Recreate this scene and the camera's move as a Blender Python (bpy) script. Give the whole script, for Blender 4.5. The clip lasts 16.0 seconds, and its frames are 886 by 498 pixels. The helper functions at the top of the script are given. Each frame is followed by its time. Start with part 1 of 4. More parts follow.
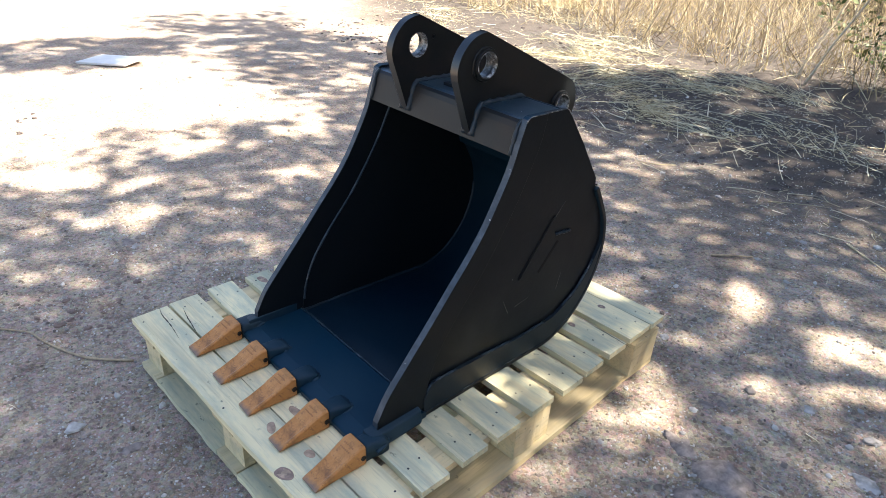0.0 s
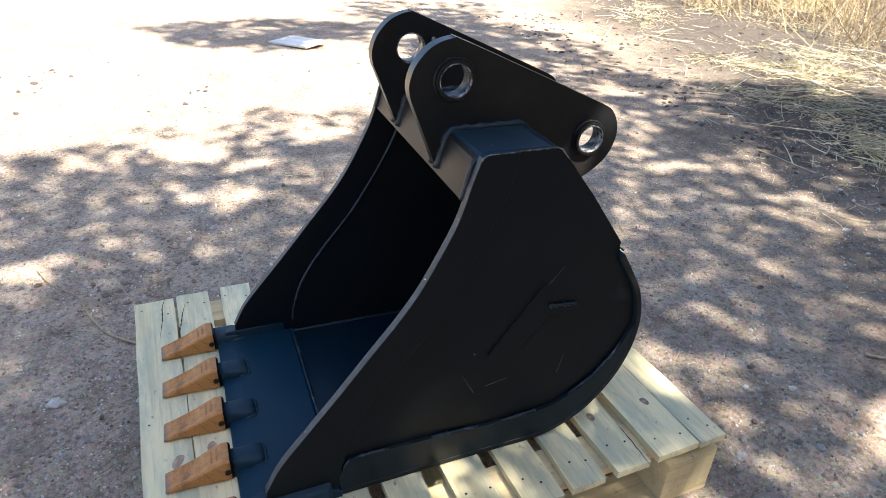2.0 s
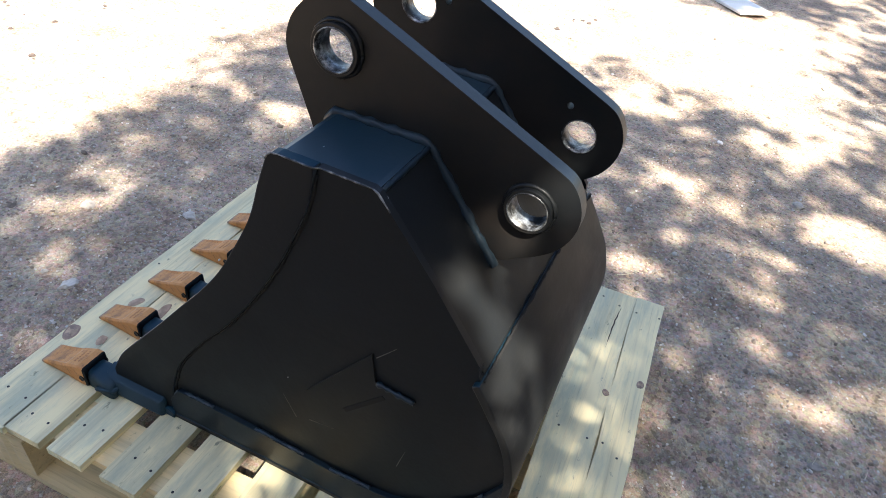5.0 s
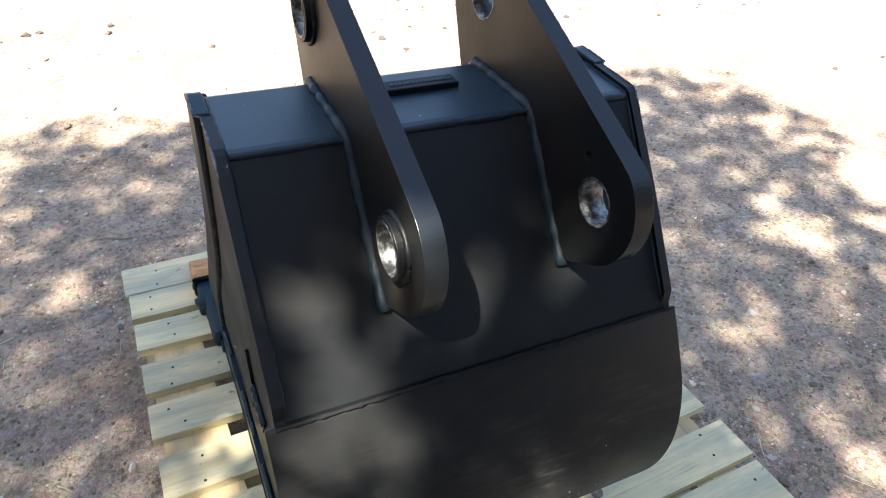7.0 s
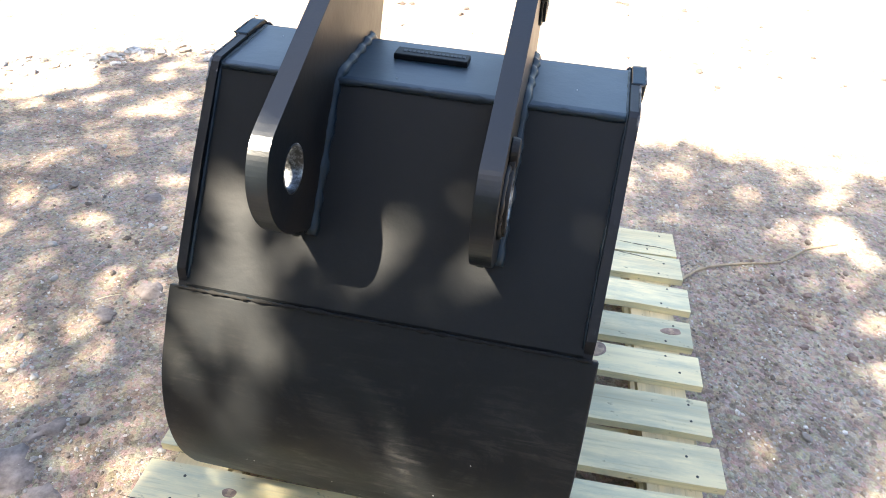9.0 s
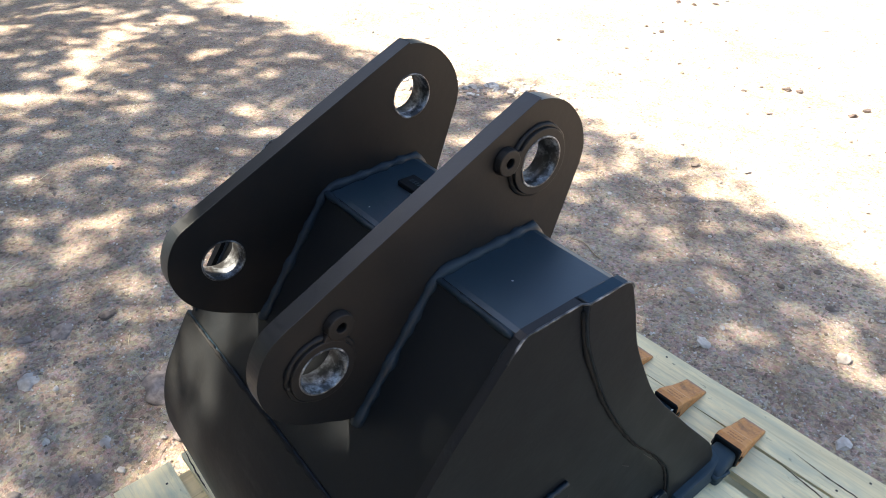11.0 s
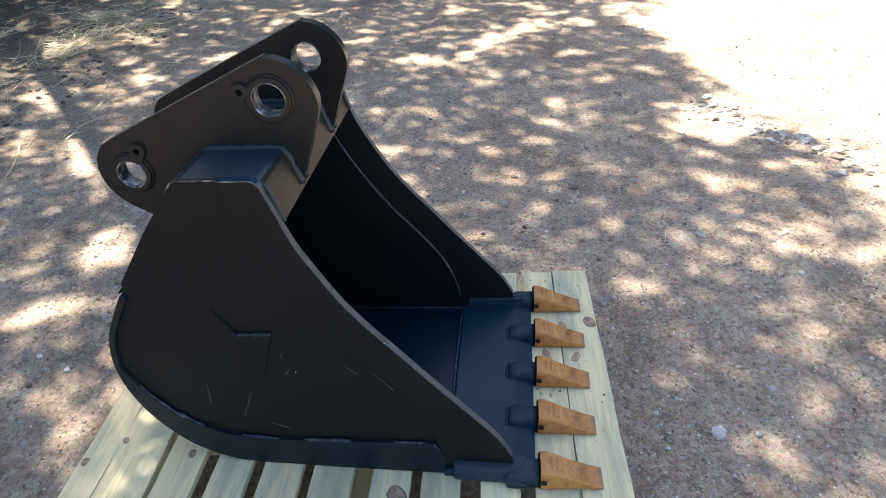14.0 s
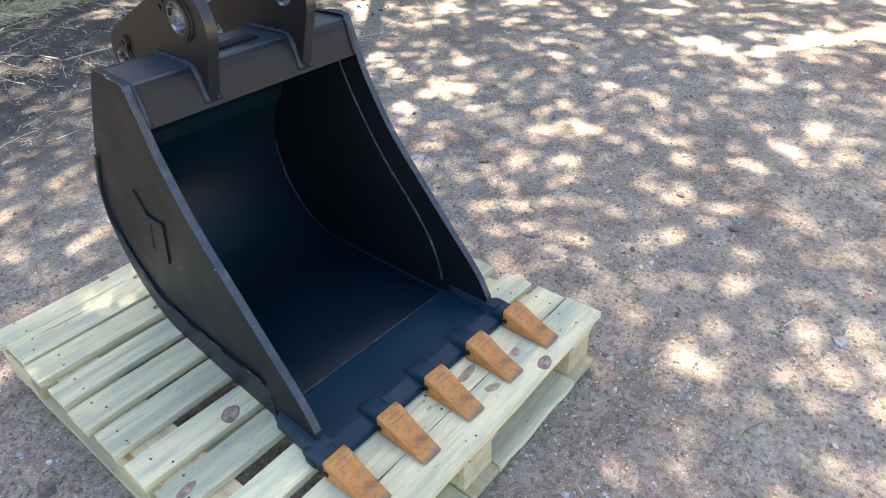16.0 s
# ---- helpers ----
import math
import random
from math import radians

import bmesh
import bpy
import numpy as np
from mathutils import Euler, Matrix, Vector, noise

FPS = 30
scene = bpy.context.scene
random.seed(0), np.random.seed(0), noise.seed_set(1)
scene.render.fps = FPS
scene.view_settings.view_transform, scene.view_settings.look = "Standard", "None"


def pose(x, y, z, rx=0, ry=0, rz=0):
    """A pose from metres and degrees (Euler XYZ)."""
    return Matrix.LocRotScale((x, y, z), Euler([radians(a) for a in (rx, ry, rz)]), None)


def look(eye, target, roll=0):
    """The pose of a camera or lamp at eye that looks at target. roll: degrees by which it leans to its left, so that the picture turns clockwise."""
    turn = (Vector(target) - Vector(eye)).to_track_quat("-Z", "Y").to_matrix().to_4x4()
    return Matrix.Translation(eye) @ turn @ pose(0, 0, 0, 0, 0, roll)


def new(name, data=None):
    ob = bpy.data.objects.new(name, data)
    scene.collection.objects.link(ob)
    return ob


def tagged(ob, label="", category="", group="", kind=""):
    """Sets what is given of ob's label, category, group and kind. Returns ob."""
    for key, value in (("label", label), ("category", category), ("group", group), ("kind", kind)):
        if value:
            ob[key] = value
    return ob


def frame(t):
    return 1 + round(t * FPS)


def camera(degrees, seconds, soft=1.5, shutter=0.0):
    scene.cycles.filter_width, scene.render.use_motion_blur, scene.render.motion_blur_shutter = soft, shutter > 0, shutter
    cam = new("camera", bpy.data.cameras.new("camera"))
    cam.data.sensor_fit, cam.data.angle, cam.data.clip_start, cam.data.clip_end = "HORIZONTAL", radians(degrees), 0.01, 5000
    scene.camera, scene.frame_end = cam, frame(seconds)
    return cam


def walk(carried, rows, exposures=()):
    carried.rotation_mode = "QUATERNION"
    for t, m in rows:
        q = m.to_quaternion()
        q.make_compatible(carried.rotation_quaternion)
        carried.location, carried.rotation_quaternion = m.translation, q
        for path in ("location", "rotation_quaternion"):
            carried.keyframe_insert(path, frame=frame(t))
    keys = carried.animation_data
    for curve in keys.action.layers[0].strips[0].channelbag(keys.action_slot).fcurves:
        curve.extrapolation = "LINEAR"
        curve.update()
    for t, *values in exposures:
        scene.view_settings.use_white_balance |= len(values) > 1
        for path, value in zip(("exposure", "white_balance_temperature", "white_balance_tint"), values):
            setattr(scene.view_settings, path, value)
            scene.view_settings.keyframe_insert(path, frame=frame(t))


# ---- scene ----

# ---------------------------------------------------------------- camera
cam = camera(68.5, 16.0, soft=0.7, shutter=0.12)
PATH = [
    (0, (1.145, -0.955, 1.292), (-0.119, 0.254, 0.323), 3.5),
    (0.5, (1.201, -0.892, 1.287), (-0.127, 0.258, 0.332), 1.1),
    (1, (1.314, -0.69, 1.298), (-0.179, 0.243, 0.349), -0.7),
    (1.5, (1.276, -0.525, 1.266), (-0.268, 0.223, 0.238), -0.9),
    (2, (1.156, -0.321, 1.269), (-0.437, 0.338, 0.255), 2.3),
    (2.5, (1.21, -0.075, 1.291), (-0.479, 0.299, 0.288), 3.2),
    (3, (1.209, 0.073, 1.255), (-0.455, 0.276, 0.163), 4.1),
    (3.2, (1.165, 0.114, 1.237), (-0.488, 0.283, 0.124), 5.7),
    (5.3, (0.729, 0.588, 1.3), (-0.704, -0.096, 0.084), 5.0),
    (5.5, (0.655, 0.604, 1.305), (-0.765, -0.187, 0.14), 2.5),
    (6, (0.506, 0.771, 1.306), (-0.692, -0.414, 0.229), -0.4),
    (6.5, (0.404, 0.873, 1.269), (-0.619, -0.439, 0.157), 0.4),
    (7, (0.312, 0.871, 1.197), (-0.405, -0.549, -0.015), 3.9),
    (7.5, (0.233, 0.916, 1.171), (-0.177, -0.519, -0.161), 2.1),
    (8, (0.064, 1.021, 1.166), (-0.075, -0.472, -0.158), 2.1),
    (8.5, (-0.059, 1.036, 1.185), (-0.046, -0.485, -0.113), 1.1),
    (9, (-0.161, 0.979, 1.186), (0.096, -0.588, -0.031), 3.8),
    (9.2, (-0.202, 0.969, 1.209), (0.215, -0.593, 0.031), 1.5),
    (11.3, (-0.641, 0.53, 1.296), (0.676, -0.379, 0.095), -0.0),
    (11.5, (-0.705, 0.487, 1.298), (0.659, -0.333, 0.087), -0.8),
    (12, (-0.916, 0.377, 1.335), (0.635, -0.138, 0.183), -3.7),
    (12.5, (-0.973, 0.263, 1.322), (0.59, -0.101, 0.129), -2.6),
    (13, (-0.968, 0.106, 1.339), (0.621, -0.081, 0.139), -3.0),
    (13.5, (-1.073, -0.103, 1.336), (0.592, -0.022, 0.231), -2.3),
    (14, (-1.16, -0.302, 1.331), (0.497, -0.084, 0.232), -4.0),
    (14.5, (-1.077, -0.494, 1.297), (0.522, -0.018, 0.195), -4.9),
    (15, (-0.988, -0.673, 1.325), (0.53, 0.027, 0.228), -5.7),
    (15.5, (-0.944, -0.95, 1.304), (0.368, 0.126, 0.246), -5.6),
    (16, (-0.72, -1.084, 1.273), (0.475, 0.038, 0.127), -2.9),
]
EXPOSURES = [(t, e, k, 0 if 5.9 < t < 6.6 else 10) for t, e, k in ((0.0, 2.30, 6800), (1.5, 2.16, 6800), (3.0, 2.12, 6850), (5.5, 2.25, 6800), (6.0, 1.22, 6050), (6.5, 0.9, 5800), (7.0, 2.3, 7000), (8.0, 3.03, 7450), (9.0, 3.09, 7500), (11.5, 2.2, 7200), (13.5, 2.25, 7200), (15.0, 2.57, 7100), (16.0, 2.84, 7150))]
walk(cam, [(t, look(e, a, r)) for t, e, a, r in PATH], EXPOSURES)

# ---------------------------------------------------------------- light
SUN = Vector((0.54, 0.48, 1.0)).normalized()
world = bpy.data.worlds.new("sky")
scene.world = world
world.use_nodes = True
wn = world.node_tree
sky = wn.nodes.new("ShaderNodeTexSky")
sky.sky_type, sky.sun_disc = "NISHITA", False
sky.sun_elevation = math.asin(SUN.z)
sky.sun_rotation = math.atan2(SUN.x, SUN.y)
sky.air_density, sky.dust_density, sky.ozone_density = 1.0, 1.6, 3.5
wn.links.new(sky.outputs["Color"], wn.nodes["Background"].inputs["Color"])
wn.nodes["Background"].inputs["Strength"].default_value = 0.084
sun_data = bpy.data.lights.new("sun", "SUN")
sun_data.energy, sun_data.angle, sun_data.color = 5.0, radians(0.53), (1.0, 0.935, 0.835)
sun = new("sun", sun_data)
sun.matrix_world = look(SUN * 30, (0, 0, 0))


# ---------------------------------------------------------------- materials
def mat(name):
    m = bpy.data.materials.new(name)
    m.use_nodes = True
    nt = m.node_tree
    return m, nt, nt.nodes["Principled BSDF"]


def node(nt, kind, **inputs):
    n = nt.nodes.new("ShaderNode" + kind)
    for k, v in inputs.items():
        n.inputs[k].default_value = v
    return n


def coords(nt, kind="Object", scale=(1, 1, 1)):
    tc = nt.nodes.new("ShaderNodeTexCoord")
    mp = nt.nodes.new("ShaderNodeMapping")
    mp.inputs["Scale"].default_value = scale
    nt.links.new(tc.outputs[kind], mp.inputs["Vector"])
    return mp.outputs["Vector"]


def noise_tex(nt, vec, scale, detail=4.0, rough=0.55, distort=0.0):
    n = node(nt, "TexNoise", Scale=scale, Detail=detail, Roughness=rough, Distortion=distort)
    nt.links.new(vec, n.inputs["Vector"])
    return n.outputs["Fac"]


def ramp(nt, fac, stops):
    r = nt.nodes.new("ShaderNodeValToRGB")
    el = r.color_ramp.elements
    while len(el) < len(stops):
        el.new(0.5)
    for e, (p, c) in zip(el, stops):
        e.position = p
        e.color = (*c, 1) if len(c) == 3 else c
    nt.links.new(fac, r.inputs["Fac"])
    return r.outputs["Color"]


def mix(nt, fac, a, b, kind="MIX"):
    m = nt.nodes.new("ShaderNodeMix")
    m.data_type, m.blend_type = "RGBA", kind
    for sock, v in ((m.inputs[0], fac), (m.inputs[6], a), (m.inputs[7], b)):
        if isinstance(v, bpy.types.NodeSocket):
            nt.links.new(v, sock)
        elif isinstance(v, (int, float)):
            sock.default_value = v
        else:
            sock.default_value = (*v, 1)
    return m.outputs[2]


def bump(nt, bsdf, height, strength, distance):
    b = node(nt, "Bump", Strength=strength, Distance=distance)
    nt.links.new(height, b.inputs["Height"])
    nt.links.new(b.outputs["Normal"], bsdf.inputs["Normal"])
    return b


def paint_material(name, base, dusty, rough, gloss=0.37):
    m, nt, b = mat(name)
    v = coords(nt)
    big = noise_tex(nt, v, 5.0, 5, 0.6)
    fine = noise_tex(nt, v, 90.0, 3, 0.6)
    scr = noise_tex(nt, coords(nt, "Object", (14, 120, 30)), 2.0, 4, 0.7)
    c = mix(nt, ramp(nt, big, [(0.45, (0, 0, 0)), (0.8, (1, 1, 1))]), base, dusty)
    c = mix(nt, ramp(nt, scr, [(0.70, (0, 0, 0)), (0.78, (0.4, 0.4, 0.4))]), c, (0.06, 0.06, 0.06))
    nt.links.new(c, b.inputs["Base Color"])
    r = ramp(nt, big, [(0.3, (rough - 0.07,) * 3), (0.75, (rough + 0.14,) * 3)])
    nt.links.new(r, b.inputs["Roughness"])
    b.inputs["Specular IOR Level"].default_value = gloss
    bump(nt, b, mix(nt, 0.5, big, fine), 0.25, 0.002)
    return m


M_PAINT = paint_material("black_satin_paint", (0.0048, 0.0076, 0.0105), (0.0075, 0.0095, 0.0112), 0.46, 0.20)
# the sky's blue on upward faces, put into the base colour
M_SKYTINT = paint_material("blue_black_paint", (0.0018, 0.0250, 0.0480), (0.0070, 0.0330, 0.0540), 0.42, 0.24)
# interior copy: the bucket's inner shade is put into this darker colour
M_INNER_SHADED = paint_material("shaded_inner_paint", (0.0012, 0.0125, 0.0235), (0.0040, 0.0170, 0.0280), 0.42, 0.26)
# dust tone with the sky's blue mixed into the colour
M_ADAPT = paint_material("dusty_sky_tinted_paint", (0.0070, 0.0300, 0.0500), (0.0300, 0.0520, 0.0680), 0.52, 0.26)
# rubbed paint, with the ground's brown reflection mixed into its colour
M_EAR = paint_material("rubbed_ground_lit_paint", (0.0080, 0.0096, 0.0110), (0.0280, 0.0210, 0.0165), 0.44, 0.28)
# weld and strip paints carry the sky's blue in their colour too
M_WELD = paint_material("painted_weld", (0.0068, 0.0185, 0.0290), (0.024, 0.037, 0.049), 0.45)
M_STRIP = paint_material("sky_tinted_strip_paint", (0.0034, 0.0115, 0.0190), (0.0080, 0.0150, 0.0210), 0.45, 0.30)


# lighter, slightly glossier black for the back plate and outer shell
M_BACK = paint_material("lighter_black_paint", (0.0080, 0.0100, 0.0120), (0.0150, 0.0155, 0.0155), 0.47, 0.28)
# beam top copy, blued and glossed to stand in for reflected sky
M_BEAM_SKY = paint_material("sky_lit_beam_paint", (0.0040, 0.0230, 0.0400), (0.0110, 0.0310, 0.0470), 0.38, 0.95)
# ear edges: a bluer, glossier copy imitating the sky's reflection
M_EARTOP = paint_material("sky_lit_edge_paint", (0.0070, 0.0105, 0.0145), (0.0180, 0.0170, 0.0160), 0.34, 0.60)


def edge_material(name, stops):
    """Paint rubbed thin on the cut edges of the plate."""
    m, nt, b = mat(name)
    v = coords(nt)
    n = noise_tex(nt, v, 30.0, 5, 0.7)
    c = ramp(nt, n, stops)
    nt.links.new(c, b.inputs["Base Color"])
    b.inputs["Roughness"].default_value = 0.5
    b.inputs["Metallic"].default_value = 0.2
    bump(nt, b, n, 0.3, 0.001)
    return m


def heel_material():
    """The same paint, scuffed and dusty where the shell has dragged on the ground."""
    m = M_BACK.copy()
    m.name = "scuffed_black_paint"
    nt = m.node_tree
    b = nt.nodes["Principled BSDF"]
    base = b.inputs["Base Color"].links[0].from_socket
    v = coords(nt)
    blot = noise_tex(nt, v, 9.0, 6, 0.7, 0.6)
    scr = noise_tex(nt, coords(nt, "Object", (9, 60, 60)), 1.5, 5, 0.75, 0.8)
    sep = nt.nodes.new("ShaderNodeSeparateXYZ")
    nt.links.new(v, sep.inputs[0])
    mr = node(nt, "MapRange")
    mr.inputs["From Min"].default_value, mr.inputs["From Max"].default_value = 0.64, 0.26
    nt.links.new(sep.outputs["Z"], mr.inputs["Value"])
    f = mix(nt, 1.0, ramp(nt, blot, [(0.46, (0, 0, 0)), (0.66, (0.85, 0.85, 0.85))]), ramp(nt, scr, [(0.46, (0.10, 0.10, 0.10)), (0.64, (1, 1, 1))]), "MULTIPLY")
    f = mix(nt, 1.0, f, mr.outputs[0], "MULTIPLY")
    my = node(nt, "MapRange")
    my.inputs["From Min"].default_value, my.inputs["From Max"].default_value = 0.26, 0.34
    nt.links.new(sep.outputs["Y"], my.inputs["Value"])
    f = mix(nt, 1.0, f, my.outputs[0], "MULTIPLY")
    nt.links.new(mix(nt, f, base, (0.12, 0.115, 0.108)), b.inputs["Base Color"])
    return m


M_HEEL = heel_material()
M_EDGE = edge_material("worn_painted_edge", [(0.42, (0.026, 0.037, 0.050)), (0.62, (0.052, 0.068, 0.086)), (0.70, (0.10, 0.11, 0.12)), (0.76, (0.50, 0.50, 0.51))])
M_CHIP = edge_material("chipped_painted_edge", [(0.60, (0.010, 0.011, 0.014)), (0.68, (0.02, 0.022, 0.026)), (0.74, (0.30, 0.30, 0.31))])

M_SEAM = edge_material("chalky_weld_seam", [(0.46, (0.008, 0.024, 0.040)), (0.58, (0.030, 0.050, 0.068)), (0.66, (0.08, 0.09, 0.10)), (0.76, (0.26, 0.27, 0.28))])
M_BARE = edge_material("bare_plate_edge", [(0.40, (0.012, 0.016, 0.022)), (0.50, (0.08, 0.085, 0.09)), (0.60, (0.34, 0.34, 0.34))])


def bore_material():
    m, nt, b = mat("bare_bore_steel")
    v = coords(nt)
    n = noise_tex(nt, v, 55.0, 5, 0.7)
    c = ramp(nt, n, [(0.45, (0.035, 0.035, 0.035)), (0.54, (0.17, 0.18, 0.19)), (0.72, (0.60, 0.65, 0.68))])
    nt.links.new(c, b.inputs["Base Color"])
    b.inputs["Metallic"].default_value = 0.4
    b.inputs["Roughness"].default_value = 0.38
    bump(nt, b, n, 0.4, 0.002)
    return m


M_BORE = bore_material()


def tooth_material():
    m, nt, b = mat("orange_tooth_paint")
    v = coords(nt)
    n = noise_tex(nt, v, 26.0, 6, 0.65)
    f = noise_tex(nt, v, 140.0, 3, 0.6)
    c = ramp(nt, n, [(0.30, (0.24, 0.095, 0.030)), (0.46, (0.49, 0.205, 0.055)), (0.75, (0.58, 0.26, 0.085))])
    blot = noise_tex(nt, v, 55.0, 6, 0.75, 0.5)
    c = mix(nt, ramp(nt, blot, [(0.52, (0, 0, 0)), (0.66, (0.75, 0.75, 0.75))]), c, (0.20, 0.085, 0.035))
    c = mix(nt, ramp(nt, blot, [(0.28, (0.7, 0.7, 0.7)), (0.38, (0, 0, 0))]), c, (0.62, 0.33, 0.15))
    # bare steel where the tip has been rubbed
    sep = nt.nodes.new("ShaderNodeSeparateXYZ")
    nt.links.new(v, sep.inputs[0])
    add = node(nt, "Math")
    add.operation = "MULTIPLY_ADD"
    nt.links.new(n, add.inputs[0])
    add.inputs[1].default_value = 0.035
    nt.links.new(sep.outputs["Y"], add.inputs[2])
    mr = node(nt, "MapRange")
    mr.inputs["From Min"].default_value, mr.inputs["From Max"].default_value = -0.113, -0.100
    mr.inputs["To Min"].default_value, mr.inputs["To Max"].default_value = 0.8, 0.0
    nt.links.new(add.outputs[0], mr.inputs["Value"])
    c = mix(nt, mr.outputs[0], c, (0.13, 0.115, 0.11))
    c = mix(nt, ramp(nt, f, [(0.66, (0, 0, 0)), (0.74, (0.5, 0.5, 0.5))]), c, (0.08, 0.04, 0.025))
    nt.links.new(c, b.inputs["Base Color"])
    b.inputs["Roughness"].default_value = 0.55
    bump(nt, b, mix(nt, 0.5, blot, f), 0.5, 0.0022)
    return m


M_TOOTH = tooth_material()


def plain_material(name, col, rough, metal=0.0, var=0.25, scale=40.0, depth=0.001):
    m, nt, b = mat(name)
    v = coords(nt)
    n = noise_tex(nt, v, scale, 4, 0.6)
    lo, hi = tuple(x * (1 - var) for x in col), tuple(x * (1 + var) for x in col)
    nt.links.new(ramp(nt, n, [(0.3, lo), (0.7, hi)]), b.inputs["Base Color"])
    b.inputs["Roughness"].default_value, b.inputs["Metallic"].default_value = rough, metal
    bump(nt, b, n, 0.4, depth)
    return m


# near-black that paints in the shade of grooves and steps
M_GROOVE_SHADE = plain_material("groove_shade_black", (0.003, 0.003, 0.003), 0.9)
M_PIN = plain_material("dark_pin", (0.03, 0.022, 0.018), 0.45, 0.6)
M_INK = plain_material("cast_lettering", (0.36, 0.15, 0.052), 0.6)
M_NAIL = plain_material("nail_head", (0.05, 0.048, 0.045), 0.5, 0.5)
M_KNOT = plain_material("pine_knot", (0.28, 0.19, 0.145), 0.75, 0, 0.35, 60)
M_BARK = plain_material("bark_stain", (0.42, 0.29, 0.20), 0.8, 0, 0.4, 50)


def wood_material(name, tint, grey, axis):
    """Sawn pine: long grain along one axis, faint blue-grey stain, each board its own shift."""
    m, nt, b = mat(name)
    tc = nt.nodes.new("ShaderNodeTexCoord")
    oi = nt.nodes.new("ShaderNodeObjectInfo")
    off = nt.nodes.new("ShaderNodeVectorMath")
    off.operation = "MULTIPLY_ADD"
    comb = nt.nodes.new("ShaderNodeCombineXYZ")
    for k in "XYZ":
        nt.links.new(oi.outputs["Random"], comb.inputs[k])
    nt.links.new(comb.outputs[0], off.inputs[0])
    off.inputs[1].default_value = (31.0, 17.0, 23.0)
    nt.links.new(tc.outputs["Object"], off.inputs[2])

    def mapped(s):
        mp = nt.nodes.new("ShaderNodeMapping")
        mp.inputs["Scale"].default_value = s
        nt.links.new(off.outputs[0], mp.inputs["Vector"])
        return mp.outputs["Vector"]
    s1 = (1.2, 22, 22) if axis == "x" else (22, 1.2, 22)
    s2 = (6, 160, 160) if axis == "x" else (160, 6, 160)
    grain = noise_tex(nt, mapped(s1), 1.0, 5, 0.6, 0.35)
    fine = noise_tex(nt, mapped(s2), 1.0, 3, 0.6)
    blot = noise_tex(nt, mapped((3, 14, 14) if axis == "x" else (14, 3, 14)), 1.0, 7, 0.7, 0.15)
    speck = noise_tex(nt, mapped((35, 60, 60)), 1.0, 3, 0.6)
    c = ramp(nt, grain, [(0.30, tuple(x * 0.62 for x in tint)), (0.5, tint), (0.75, tuple(min(1, x * 1.13) for x in tint))])
    c = mix(nt, ramp(nt, blot, [(0.42, (0, 0, 0)), (0.66, (0.95, 0.95, 0.95))]), c, grey)
    c = mix(nt, ramp(nt, fine, [(0.56, (0, 0, 0)), (0.75, (0.5, 0.5, 0.5))]), c, tuple(x * 0.45 for x in tint))
    c = mix(nt, ramp(nt, speck, [(0.66, (0, 0, 0)), (0.75, (0.8, 0.8, 0.8))]), c, tuple(x * 0.36 for x in grey))
    hv = nt.nodes.new("ShaderNodeHueSaturation")
    mr = node(nt, "MapRange")
    mr.inputs["To Min"].default_value, mr.inputs["To Max"].default_value = 0.86, 1.1
    nt.links.new(oi.outputs["Random"], mr.inputs["Value"])
    nt.links.new(mr.outputs[0], hv.inputs["Value"])
    nt.links.new(c, hv.inputs["Color"])
    nt.links.new(hv.outputs[0], b.inputs["Base Color"])
    b.inputs["Roughness"].default_value = 0.78
    bump(nt, b, mix(nt, 0.5, grain, fine), 0.4, 0.0015)
    return m


M_DECK = wood_material("sawn_pine_deck", (0.86, 0.74, 0.45), (0.47, 0.485, 0.35), "x")
M_LONG = wood_material("sawn_pine_long", (0.70, 0.56, 0.32), (0.54, 0.46, 0.30), "y")


